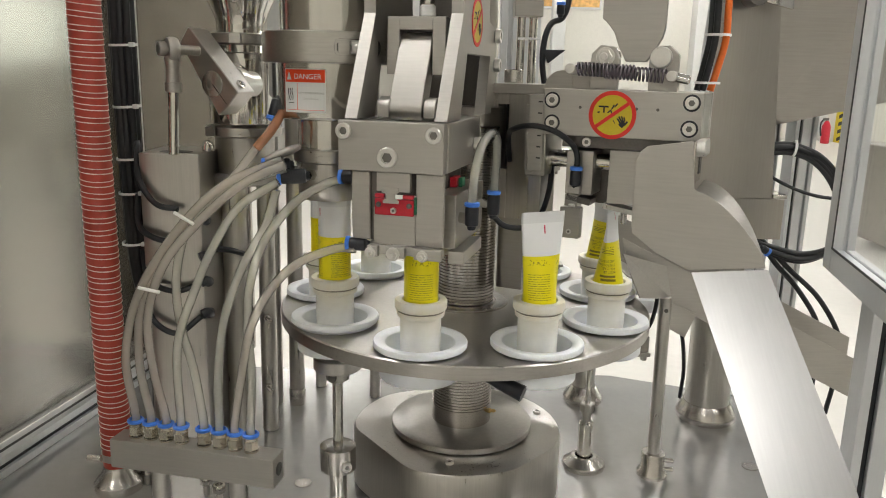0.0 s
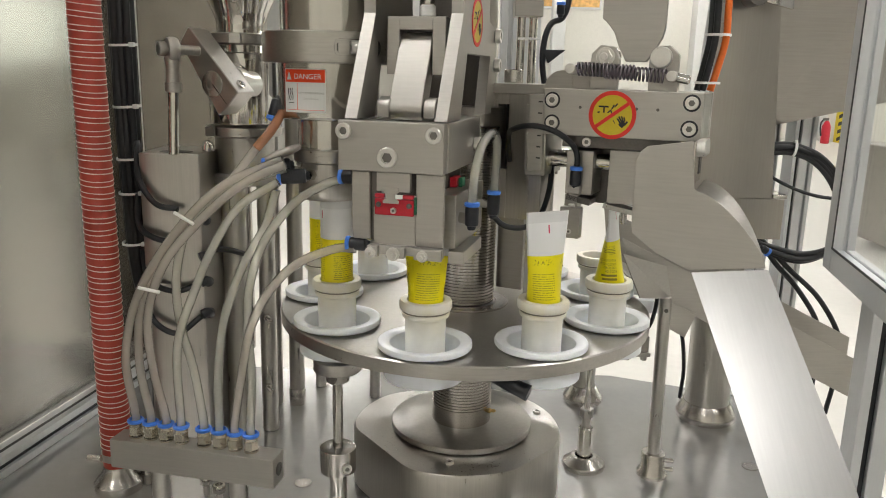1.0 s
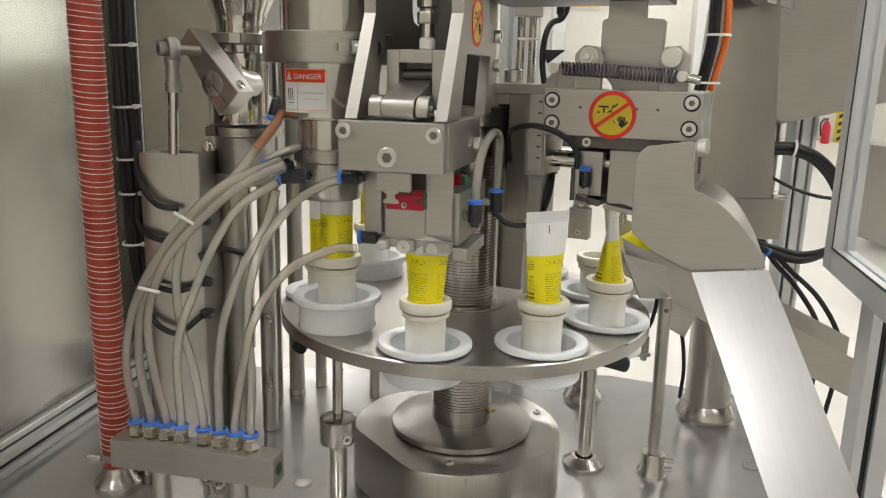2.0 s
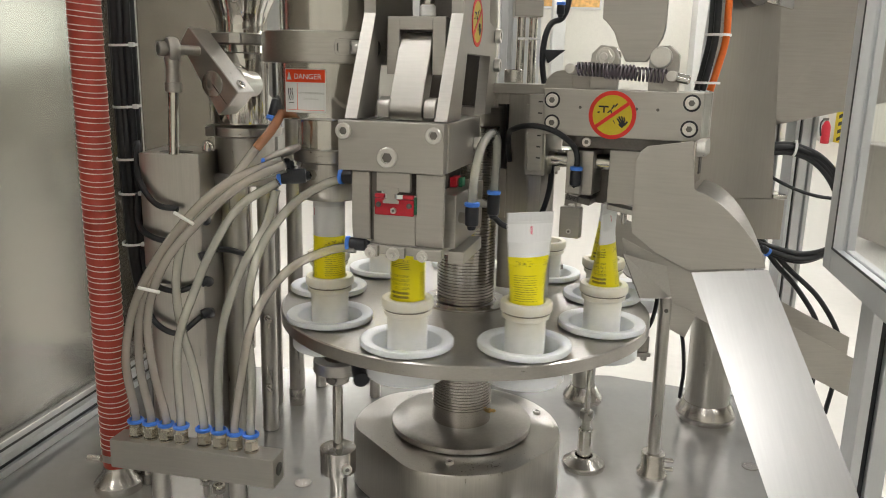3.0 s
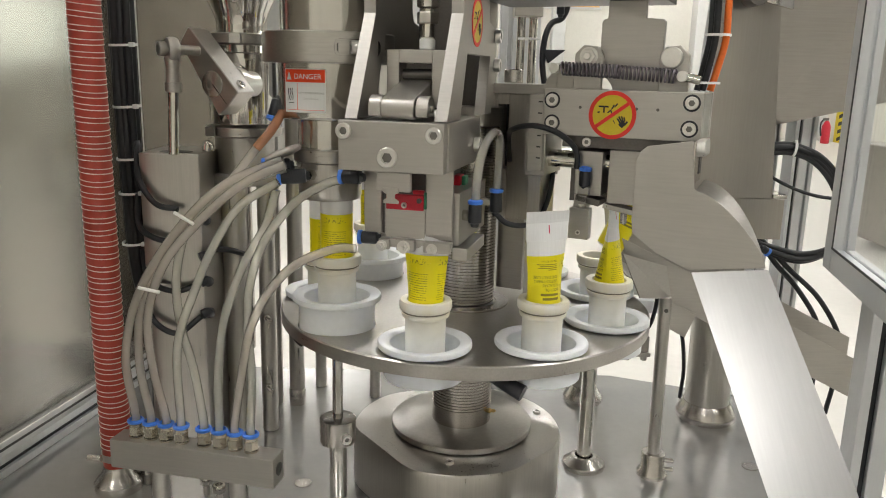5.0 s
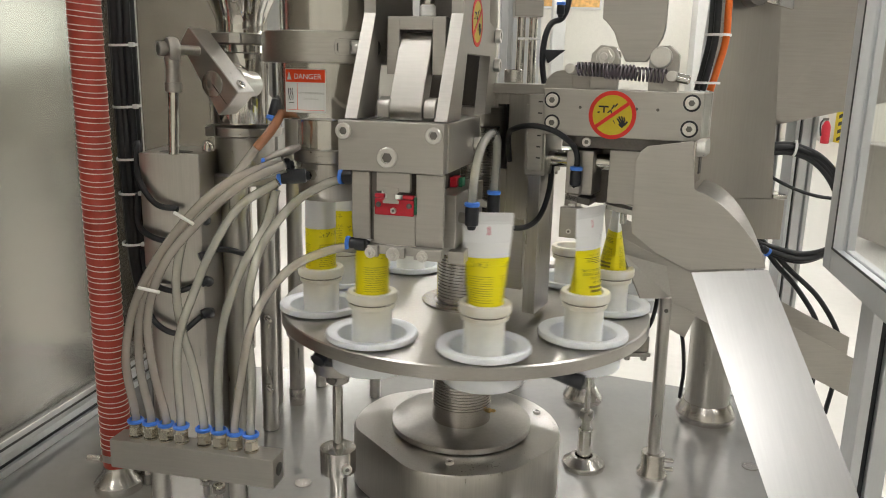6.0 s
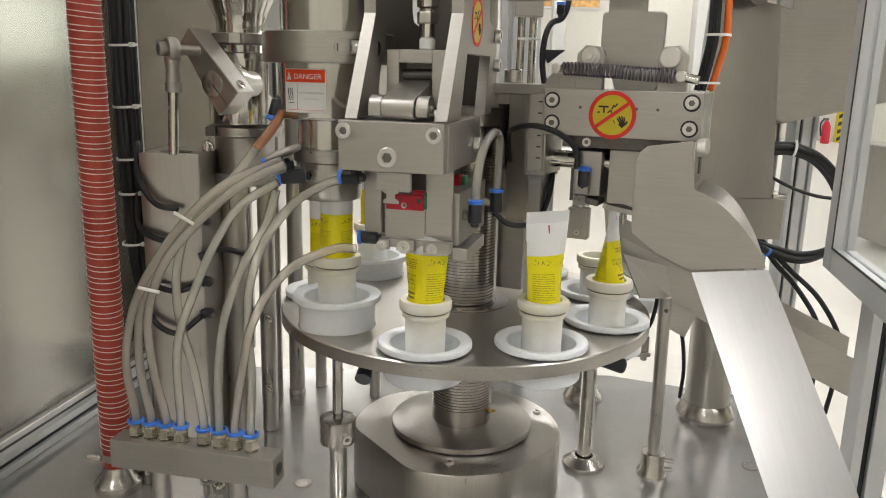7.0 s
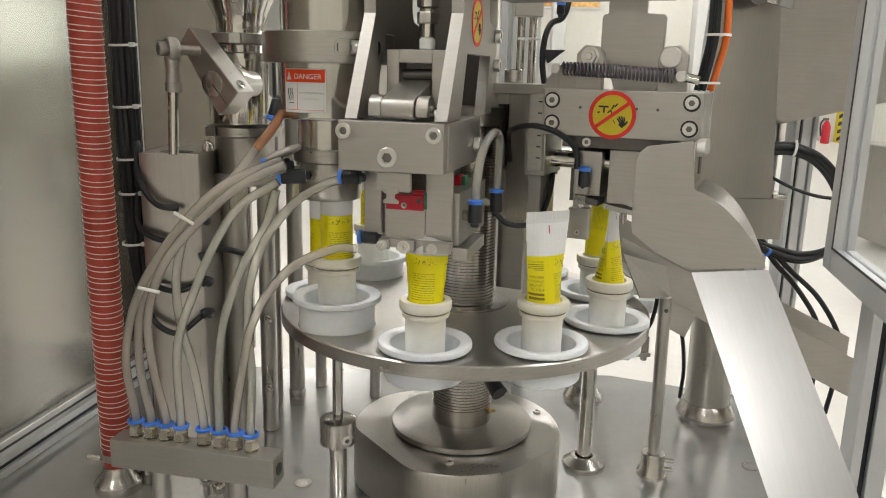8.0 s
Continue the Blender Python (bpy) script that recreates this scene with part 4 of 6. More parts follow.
part("clamp_ring", lathe([(0.059, 0.3075), (0.0735, 0.3075), (0.075, 0.309), (0.075, 0.3395), (0.0735, 0.341), (0.055, 0.341)], 64), STEEL_H, heater, "thick split clamp ring")
slot_m = Matrix.Rotation(radians(20), 4, "Z")
part("clamp_slot", box(-0.010, 0.040, -0.0757, -0.0700, 0.3155, 0.3330, 0.0055), DARK, heater, "milled screw recess", slot_m)
part("clamp_slot_floor", box(-0.006, 0.036, -0.0762, -0.0750, 0.3185, 0.3300, 0.0005), STEEL_H, heater, "", slot_m)
socket_screw(heater, 0.048, -0.066, 0.3245, (-0.92, -0.38, 0), 0.0072, 0.016)
part("upper_barrel", lathe([(0.0545, 0.341), (0.0545, 0.60)], 64), BARREL, heater)
part("neck", lathe([(0.037, 0.213), (0.037, 0.2455)], 48), BARREL, heater)
part("neck_flange", lathe([(0.038, 0.196), (0.042, 0.198), (0.042, 0.2115), (0.038, 0.213)], 48), STEEL_H, heater, "clamped pipe flange")
part("nozzle", lathe([(0.037, 0.196), (0.037, 0.158), (0.035, 0.1535), (0.030, 0.1535), (0.030, 0.19)], 48), STEEL, heater)
wing = part("wing_nut", lathe([(0.001, -0.02), (0.006, -0.018), (0.0085, -0.006), (0.0085, 0.008), (0.006, 0.018), (0.001, 0.02)], 16), SATIN, heater, "clamp wing lever",
            Matrix.Translation((-0.050, -0.026, 0.207)) @ pose(0, 0, 0, 0, 68, 0) @ Matrix.Diagonal((0.6, 1, 1.15, 1)))
for a, z, ln in ((-150, 0.197, 0.02), (-115, 0.188, 0.02)):
    d = Vector((math.cos(radians(a)), math.sin(radians(a)), 0))
    part("stub", hexa(0.0065, 0.010, m=facing(d.x * 0.036, d.y * 0.036, z - 0.004, d)), POLISH, heater, "hexagon stub")
    push_fitting(heater, facing(d.x * 0.048, d.y * 0.048, z - 0.004, (-1, -0.15, -0.05)), 0.028, 0.0085)
push_fitting(heater, facing(-0.056, -0.012, 0.266, (-0.25, -0.25, -1)), 0.02, 0.008)


def on_barrel(bm, r, centre):
    """Bends a flat sheet in x, z round the barrel."""
    for v in bm.verts:
        a = centre + v.co.x / r
        rr_ = r + v.co.y
        v.co = Vector((rr_ * math.cos(a), rr_ * math.sin(a), v.co.z))
    return bm


def sheet(x0, x1, z0, z1, y, n=10):
    bm = bmesh.new()
    g = [[bm.verts.new((x0 + (x1 - x0) * i / n, y, z)) for z in (z0, z1)] for i in range(n + 1)]
    for i in range(n):
        bm.faces.new((g[i][0], g[i + 1][0], g[i + 1][1], g[i][1]))
    r = bmesh.ops.extrude_face_region(bm, geom=list(bm.faces))
    bmesh.ops.translate(bm, vec=(0, -0.0002, 0), verts=[v for v in r["geom"] if isinstance(v, bmesh.types.BMVert)])
    return bm


CEN = radians(-111)
lab = part("danger_label", on_barrel(sheet(-0.026, 0.026, 0.2545, 0.3015, 0.0005), 0.058, CEN), STICK_W, heater, "white and orange-red danger label")
part("label_band", on_barrel(sheet(-0.025, 0.025, 0.287, 0.3005, 0.0008), 0.058, CEN), STICK_O, lab, "orange-red band")
part("label_rule", on_barrel(sheet(-0.007, -0.0066, 0.2575, 0.286, 0.0008, 1), 0.058, CEN), STICK_O, lab)
part("label_rule", on_barrel(sheet(-0.024, 0.024, 0.2572, 0.2576, 0.0008), 0.058, CEN), STICK_O, lab)


def lettering(text, size, x, z, parent, material, r, centre, y=0.0012):
    cu = bpy.data.curves.new("lettering", "FONT")
    cu.body, cu.size, cu.align_x = text, size, "CENTER"
    ob = bpy.data.objects.new("lettering", cu)
    me = bpy.data.meshes.new_from_object(ob)
    bpy.data.objects.remove(ob)
    bm = bmesh.new()
    bm.from_mesh(me)
    bpy.data.meshes.remove(me)
    for v in bm.verts:
        v.co = Vector((x + v.co.x, y, z + v.co.y))
    if r:
        on_barrel(bm, r, centre)
    return part("lettering", bm, material, parent, "printed lettering")


lettering("DANGER", 0.0080, 0.0055, 0.2905, lab, STICK_W, 0.058, CEN)
lettering("HOT TEMPERATURE", 0.0032, 0.0095, 0.2745, lab, INKG, 0.058, CEN)
lettering("Don't Touch", 0.0032, 0.0095, 0.2685, lab, INKG, 0.058, CEN)
tri = bmesh.new()
vs = [tri.verts.new(c) for c in ((-0.0215, 0.0013, 0.2895), (-0.0145, 0.0013, 0.2895), (-0.018, 0.0013, 0.2985))]
tri.faces.new(vs)
part("triangle_mark", on_barrel(tri, 0.058, CEN), STICK_W, lab)
for i in range(3):
    bm = sweep([(-0.0195 + 0.003 * i + 0.0008 * math.sin(k * 1.3), 0.0009, 0.268 + 0.0025 * k) for k in range(6)], 0.0004, 6, 3)
    part("heat_mark", on_barrel(bm, 0.058, CEN), INK, lab)
part("heat_mark", on_barrel(sheet(-0.020, -0.012, 0.2645, 0.2652, 0.0009, 2), 0.058, CEN), INK, lab)

# ---- lifters ----
lifter = thing("tube_lifter", pose(hx, hy, ZT), "steel lifting rod with a ring head under the dial", "lifter")
ram1 = part("lift_rod", rod((0, 0, -0.24), (0, 0, -0.06), 0.0064), POLISH, lifter, "slim polished rod")
part("ring_head", lathe([(0.016, -0.060), (0.0285, -0.060), (0.0295, -0.059), (0.0295, -0.0455), (0.0285, -0.0445), (0.016, -0.0445), (0.013, -0.050), (0.013, -0.060)], 40), STEEL_H, ram1, "turned ring head")
part("head_clamp", lathe([(0.013, -0.075), (0.0145, -0.074), (0.0145, -0.0605)], 28), STEEL_H, ram1)
part("head_screw", rod((-0.004, -0.0125, -0.068), (-0.005, -0.0175, -0.068), 0.0055), DARK, ram1)
part("stop_collar", lathe([(0.021, -0.196), (0.0225, -0.195), (0.0225, -0.164), (0.021, -0.163)], 36), TURNED, ram1, "split stop collar")
socket_screw(ram1, 0.013, -0.0185, -0.184, (0.4, -0.9, 0), 0.0062, 0.004)
part("guide_shaft", lathe([(0.0105, -0.36), (0.0108, -0.358), (0.0108, -0.1965)], 28), POLISH, ram1, "thick polished guide shaft")
part("bed_bush", lathe([(0.0112, ZB), (0.021, ZB), (0.021, ZB + 0.006), (0.0112, ZB + 0.006)], 28, caps=False), TURNED, lifter, "low bed bush")

ex, ey = RR * math.sin(radians(PH + 3 * STEP)), -RR * math.cos(radians(PH + 3 * STEP))
ejector = thing("tube_ejector", pose(ex, ey, ZT), "steel ejector rod in a coned foot", "ejector")
part("foot", lathe([(0.031, ZB), (0.032, ZB + 0.004), (0.031, ZB + 0.008), (0.018, ZB + 0.018), (0.0135, ZB + 0.018), (0.0135, ZB + 0.006), (0, ZB + 0.006)], 40), TURNED, ejector, "coned foot flange")
ram2 = part("ejector_rod", rod((0, 0, -0.255), (0, 0, -0.022), 0.0044), POLISH, ejector, "thin polished rod")
sleeve = part("sleeve", lathe([(0.0108, -0.45), (0.0108, -0.209), (0.009, -0.207), (0.005, -0.207)], 28), POLISH, ejector, "thick polished sleeve")
part("lock_nut", hexa(0.0105, 0.013, m=Matrix.Translation((0, 0, -0.192))), STEEL, sleeve)
part("thread", lathe([(0.0065, -0.207), (0.0065, -0.18)], 16), STEEL, sleeve)

# ---- trimming unit over station 4 (x outwards, y along the rim away from the viewer) ----
trim = thing("trimming_unit", TRIM, "brushed steel tube end trimmer with spring levers", "trimming machine")
part("front_plate", box(0.116, 0.292, -0.061, -0.049, 0.2345, 0.2865, 0.001), SATIN, trim)
part("rear_plate", box(0.116, 0.292, 0.015, 0.027, 0.2345, 0.2865, 0.001), SATIN, trim)
part("end_block", box(0.272, 0.2915, -0.0485, 0.0145, 0.235, 0.286, 0.001), STEEL, trim)
part("end_block", box(0.1165, 0.136, -0.0485, 0.0145, 0.235, 0.286, 0.001), STEEL, trim)
for x, z in ((0.1265, 0.2735), (0.1275, 0.248), (0.2803, 0.2755), (0.2799, 0.2481)):
    part("counterbore", lathe([(0.0072, 0), (0.0092, 0), (0.0092, 0.0004), (0.0072, 0.0004)], 28, caps=False), BLACKP, trim, "", facing(x, -0.061, z, (0, -1, 0)))
    socket_screw(trim, x, -0.0612, z, (0, -1, 0), 0.0070, 0.003)
for x, z in ((0.1595, 0.2665), (0.2225, 0.267), (0.2455, 0.267)):
    part("pin_hole", lathe([(0.0017, 0), (0.0017, 0.0004), (0, 0.0004)], 12), DARK, trim, "", facing(x, -0.0612, z, (0, -1, 0)))
warning_disc(trim, Matrix.Translation((0.1963, -0.0612, 0.2594)) @ Matrix.Rotation(radians(90), 4, "X"), 0.0265)


def lever(side):
    """Spring lever: a plate lug with a roller, hinged inside the unit."""
    bm = bmesh.new()
    pts = [(-0.018, -0.04), (0.014, -0.04), (0.016, 0.028), (0.010, 0.042), (-0.006, 0.044), (-0.016, 0.034)]
    prism([(x * side, z) for x, z in pts], 0.010, 0.0008, bm, Matrix.Translation((0, -0.035, 0)))
    return bm


LEV = {}
for side, x in ((1, 0.178), (-1, 0.243)):
    lv = part("spring_lever", lever(side), SATIN, trim, "steel lever with a roller", Matrix.Translation((x, 0, 0.292)))
    LEV[side] = (lv, x)
    rl = part("roller", lathe([(0.0105, 0), (0.0115, 0.001), (0.0115, 0.008), (0.0105, 0.009)], 32), BRIGHT if side < 0 else TURNED, lv, "", facing(0.002 * side, -0.036 if side < 0 else -0.022, 0.031, (0, -1 if side < 0 else 1, 0)))
    if side > 0:
        hex_bolt(lv, 0.0, -0.0352, 0.031, (0, -1, 0), 0.0085, 0.005)
    px_, pz_ = (-0.036, 0.017) if side > 0 else (0.012, 0.011)
    part("spring_post", rod((px_, -0.052, pz_), (px_, -0.020, pz_), 0.0058), BRIGHT, lv, "bright spring post")
    if side > 0:
        part("post_arm", box(-0.04, -0.01, -0.0245, -0.0195, -0.012, 0.022, 0.001), SATIN, lv)
    else:
        part("post_end", rod((0.012, -0.04, 0.011), (0.030, -0.04, 0.007), 0.005), POLISH, lv, "bright eye bolt")
    pts = []
    for i in range(161):
        a = 2 * math.pi * i / 10
        pts.append((px_ + side * (0.007 + 0.067 * i / 160), -0.045 + 0.0072 * math.cos(a), pz_ + (0.0145 - pz_) * i / 160 + 0.0072 * math.sin(a)))
    coil = sweep(pts, 0.0012, 6, 1, None, raw=True)
    rod((px_, -0.045, pz_), (px_ + side * 0.008, -0.045, pz_ + 0.004), 0.0014, 8, coil)
    part("tension_spring", coil, SPRING, lv, "dark half of a tension spring")
vane = part("spreader_plate", prism([(0.197, 0.318), (0.220, 0.318), (0.230, 0.334), (0.236, 0.345), (0.2385, 0.356), (0.2385, 0.420), (0.2365, 0.423), (0.2165, 0.424), (0.2165, 0.56), (0.1735, 0.56), (0.1735, 0.424), (0.169, 0.423), (0.167, 0.420), (0.167, 0.366), (0.174, 0.360), (0.182, 0.350), (0.187, 0.336)], 0.008, 0.0008, None, Matrix.Translation((0, -0.016, 0))),
            SATIN, trim, "steel spreader plate with shaped edges")
part("carrier_plate", box(0.03, 0.238, -0.05, 0.05, 0.443, 0.456, 0.001), DARK, vane, "dark carrier plate")
# cutter blocks and shafts
cutL = part("cutter_block", box(0.1428, 0.1745, -0.045, -0.002, 0.165, 0.2165, 0.001), SATIN, trim)
part("blade_holder", box(0.1425, 0.1665, -0.060, -0.046, 0.115, 0.1515, 0.001), SATIN, cutL)
part("blade", box(0.1455, 0.1750, -0.05, -0.02, 0.1560, 0.1635, 0.0008), DARK, cutL, "dark cutter blade", Matrix.Translation((0.160, 0, 0.160)) @ Matrix.Rotation(radians(10), 4, "Y") @ Matrix.Translation((-0.160, 0, -0.160)))
socket_screw(cutL, 0.1545, -0.0602, 0.123, (0, -1, 0), 0.003, 0.002)
socket_screw(cutL, 0.1545, -0.053, 0.1516, (0, 0, 1), 0.004, 0.003)
push_fitting(cutL, facing(0.1565, -0.052, 0.176, (0.02, 0, 1)), 0.018, 0.0066)
part("hanger_block", box(0.1445, 0.1600, -0.050, -0.030, 0.1500, 0.1655, 0.0008), STEEL, cutL)
part("bracket", box(0.150, 0.163, -0.056, -0.046, 0.167, 0.1755, 0.001), SATIN, cutL)
cutR = part("cutter_block", box(0.193, 0.232, -0.045, -0.002, 0.158, 0.2195, 0.001), SATIN, trim)
part("knife", box(0.1860, 0.2235, -0.034, -0.012, 0.1455, 0.1515, 0.0006), STEEL, cutR, "thin steel knife", Matrix.Translation((0.204, 0, 0.149)) @ Matrix.Rotation(radians(9), 4, "Y") @ Matrix.Translation((-0.204, 0, -0.1475)))
part("knife_stud", rod((0.211, -0.030, 0.133), (0.211, -0.030, 0.1455), 0.004), POLISH, cutR)
for y in (-0.028, 0.006):
    part("guide_shaft", rod((0.100, y, 0.203), (0.272, y, 0.203), 0.0092), POLISH, trim, "polished guide shaft")
part("shaft_block", box(0.092, 0.117, -0.048, 0.02, 0.184, 0.2335, 0.001), SATIN, trim)
part("hanger", box(0.096, 0.112, -0.044, 0.014, -0.03 + 0.04, 0.1835, 0.001), STEEL, trim)
socket_screw(trim, 0.166, -0.047, 0.227, (0, -1, 0.0), 0.0052, 0.003)
# added dark fillers: shade between the cutters and under the housing, as colour
part("gap_shade", box(0.136, 0.272, 0.0008, 0.006, 0.150, 0.2344, 0.001), DARK, trim, "dark sheet for the shade in the cutter gap")
part("underside", box(0.137, 0.271, -0.048, 0.0, 0.2205, 0.2344, 0.001), DARK, trim, "dark block for the shade under the housing")
part("air_line", sweep([(0.060, -0.012, 0.195), (0.064, -0.03, 0.228), (0.081, -0.052, 0.239), (0.108, -0.064, 0.2435), (0.134, -0.064, 0.2375), (0.152, -0.060, 0.2245), (0.1575, -0.054, 0.211), (0.1572, -0.052, 0.196)], 0.0034, 10), BLACK, trim, "black air line")

# carrier of the trimmer on the machine's post
carrier = thing("slide_carrier", TRIM, "upright steel slide carrier with a slotted body", "slide carrier")
slot = bmesh.new()
box(0.027, 0.0345, 0.008, 0.07, 0.118, 0.277, 0.001, slot)
box(0.049, 0.080, 0.008, 0.07, 0.118, 0.277, 0.001, slot)
box(0.0345, 0.049, 0.008, 0.07, 0.264, 0.277, 0.0, slot)
box(0.0345, 0.049, 0.008, 0.07, 0.118, 0.182, 0.0, slot)
part("slotted_body", slot, STEEL, carrier)
part("slot_back", box(0.034, 0.0495, 0.04, 0.055, 0.18, 0.266, 0), BLACK, carrier)
part("slide_rail", box(0.0805, 0.0965, -0.018, 0.03, 0.188, 0.266, 0.001), SATIN, carrier)
part("scale_rail", box(0.0972, 0.1155, -0.056, -0.02, 0.19, 0.279, 0.001), SATIN, carrier)
for i in range(6):
    part("scale_mark", box(0.1085, 0.1135, -0.0563, -0.056, 0.205 + 0.013 * i, 0.2065 + 0.013 * i, 0), INK, carrier)
part("head_plate", box(0.030, 0.112, -0.01, 0.06, 0.2775, 0.290, 0.001), SATIN, carrier)
part("knurled_nut", lathe([(0.011, 0.2905), (0.012, 0.2915), (0.012, 0.306), (0.011, 0.307)], 28, m=Matrix.Translation((0.052, 0.012, 0))), TURNED, carrier)
part("lobe", lathe([(0.006, 0), (0.021, 0), (0.021, 0.010), (0.006, 0.010)], 36), SATIN, carrier, "round lug with a hole", facing(0.125, -0.012, 0.286, (0, -1, 0)))

# upper slide cylinder behind
cyl = thing("slide_cylinder", pose(0.088, 0.20, ZT), "small twin-rod air cylinder", "air cylinder")
part("body", box(-0.022, 0.020, -0.02, 0.02, 0.385, 0.408, 0.001), SATIN, cyl)
part("upper_body", box(-0.026, 0.026, -0.02, 0.02, 0.43, 0.56, 0.001), SATIN, cyl)
for x in (-0.010, 0.008):
    part("piston_rod", rod((x, 0, 0.262), (x, 0, 0.43), 0.0065), POLISH, cyl)
part("cross_block", box(-0.036, 0.034, -0.025, 0.025, 0.262, 0.277, 0.001), STEEL, cyl)
part("sensor_line", sweep([(0.055, -0.01, 0.50), (0.058, -0.012, 0.42), (0.05, -0.015, 0.386), (0.033, -0.018, 0.376), (0.024, -0.02, 0.355), (0.022, -0.02, 0.32), (0.028, -0.02, 0.28)], 0.0045, 10), BLACK, cyl, "black cable")
push_fitting(cyl, facing(0.045, -0.02, 0.388, (0, 0, 1)), 0.014, 0.006)
part("sensor", prism([(0.02, 0.338), (0.055, 0.338), (0.03, 0.318)], 0.012, 0.001, None, Matrix.Translation((0, -0.025, 0))), BLACKP, cyl, "black sensor bracket")
part("cable_tie", lathe([(0.0165, 0), (0.0175, 0), (0.0175, 0.003), (0.0165, 0.003)], 24, m=Matrix.Translation((0.002, 0, 0.352)), caps=False), NYLON, cyl, "white cable tie")

# ---- discharge shield, slide and trough ----
shield = thing("discharge_shield", TRIM, "bent sheet steel guard over the discharge", "guard")
pts = [(0.234, 0.135), (0.232, 0.150), (0.232, 0.215), (0.236, 0.224), (0.243, 0.230), (0.289, 0.238), (0.2945, 0.189)]
for i in range(9):
    s = i / 8
    pts.append((0.298 + 0.070 * s, 0.186 - 0.060 * s ** 1.6))
pts += [(0.372, 0.113), (0.296, 0.101), (0.262, 0.115)]
part("guard_plate", prism(pts, 0.0016, 0.0004, None, Matrix.Translation((0, -0.0905, 0))), SATIN, shield)
part("guard_return", box(0.2895, 0.2925, -0.089, -0.03, 0.192, 0.238, 0.0006), POLISH, shield, "folded edge with two slots")
for i, y in enumerate((-0.052, -0.040)):
    part("slot_mark", box(0.2926, 0.2934, y - 0.002, y + 0.002, 0.200, 0.222, 0.0006), HEXBLACK, shield)
for y in (-0.078, -0.064, -0.050):
    part("bolt_stack", rod((0.292, y, 0.230), (0.301, y, 0.2305), 0.0088), BRIGHT, shield, "stacked bright washer and screw")
# curled side of the guard
curl = bmesh.new()
front, back = [], []
for i in range(13):
    s = i / 12
    front.append(curl.verts.new((0.296 + 0.074 * s, -0.0895, 0.187 - 0.066 * s ** 1.6)))
    back.append(curl.verts.new((0.301 + 0.068 * s + 0.004 * math.sin(math.pi * s), -0.064 - 0.024 * s, 0.196 - 0.073 * s ** 1.7)))
for i in range(12):
    f = curl.faces.new((front[i], front[i + 1], back[i + 1], back[i]))
    f.smooth = True
bmesh.ops.solidify(curl, geom=list(curl.faces), thickness=0.0015)
part("guard_curl", smooth(curl, 40), SATIN, shield, "curved side lip")


def plate4(a, b, c, d, t):
    """A thin plate through four corners, thickened by t."""
    bm = bmesh.new()
    vs = [bm.verts.new(p) for p in (a, b, c, d)]
    f = bm.faces.new(vs)
    bm.normal_update()
    n = f.normal.copy()
    r = bmesh.ops.extrude_face_region(bm, geom=[f])
    bmesh.ops.translate(bm, vec=n * t, verts=[v for v in r["geom"] if isinstance(v, bmesh.types.BMVert)])
    bmesh.ops.recalc_face_normals(bm, faces=bm.faces)
    return bm


slide = thing("discharge_slide", UP, "bright steel slide plate leading down from the guard", "slide")
SL_A, SL_B, SL_C = Vector((0.234, -0.209, 0.0995)), Vector((0.302, -0.240, 0.112)), Vector((0.2545, -0.43, -0.063))
part("slide_plate", plate4(SL_A, SL_B, SL_C + (SL_B - SL_A) * 0.93, SL_C, 0.0016), SLIDE, slide)
part("slide_strut", rod((0.30, -0.42, ZB), (0.30, -0.415, -0.05), 0.006), STEEL, slide, "hidden support strut")

trough = thing("discharge_trough", UP, "long folded steel trough sloping down", "trough")
part("near_wall", plate4((0.215, 0.035, 0.085), (0.62, 0.06, -0.115), (0.62, 0.06, -0.175), (0.235, 0.035, 0.02), 0.002), SATIN, trough)
part("trough_floor", plate4((0.225, 0.037, 0.03), (0.62, 0.062, -0.17), (0.62, 0.165, -0.17), (0.225, 0.165, 0.03), 0.002), SATIN, trough)
part("far_wall", plate4((0.215, 0.167, 0.105), (0.62, 0.167, -0.095), (0.62, 0.167, -0.17), (0.225, 0.167, 0.03), 0.002), SATIN, trough)
part("lead_in", plate4((0.205, -0.02, 0.075), (0.275, 0.02, 0.05), (0.29, 0.034, 0.0), (0.235, -0.01, 0.012), 0.002), SATIN, trough)
part("bracket", plate4((0.280, 0.028, 0.0), (0.325, 0.028, -0.02), (0.312, 0.028, -0.055), (0.288, 0.028, -0.042), 0.003), SATIN, trough, "folded bracket")
bin_ = thing("collecting_bin", pose(0.86, 0.12, 0), "grey plastic collecting bin on the floor under the trough", "bin")
part("bin_floor", box(-0.17, 0.17, -0.2, 0.2, 0.012, 0.02, 0.002), DARK, bin_)
for a in ((-0.18, -0.171, -0.2, 0.2), (0.171, 0.18, -0.2, 0.2), (-0.18, 0.18, -0.21, -0.201), (-0.18, 0.18, 0.201, 0.21)):
    part("bin_wall", box(a[0], a[1], a[2], a[3], 0.0, 0.30, 0.002), DARK, bin_)
for x, y, rr_, top, cone in ((0.4281, 0.235, 0.037, 0.115, 0.048),):
    post = thing("support_column", pose(x, y, ZT), "thick steel support column with a coned foot", "column")
    part("shaft", lathe([(rr_, ZB + 0.03), (rr_, top)], 48), STEEL, post)
    part("foot", lathe([(cone, ZB), (cone + 0.002, ZB + 0.003), (cone + 0.002, ZB + 0.012), (rr_ + 0.002, ZB + 0.031), (rr_, ZB + 0.031)], 48), TURNED, post, "coned foot")
post2 = thing("support_column", pose(0.226, 0.292, ZT), "short steel column with a coned foot behind the dial", "column")
part("shaft", lathe([(0.020, ZB + 0.03), (0.020, -0.06)], 40), STEEL, post2)
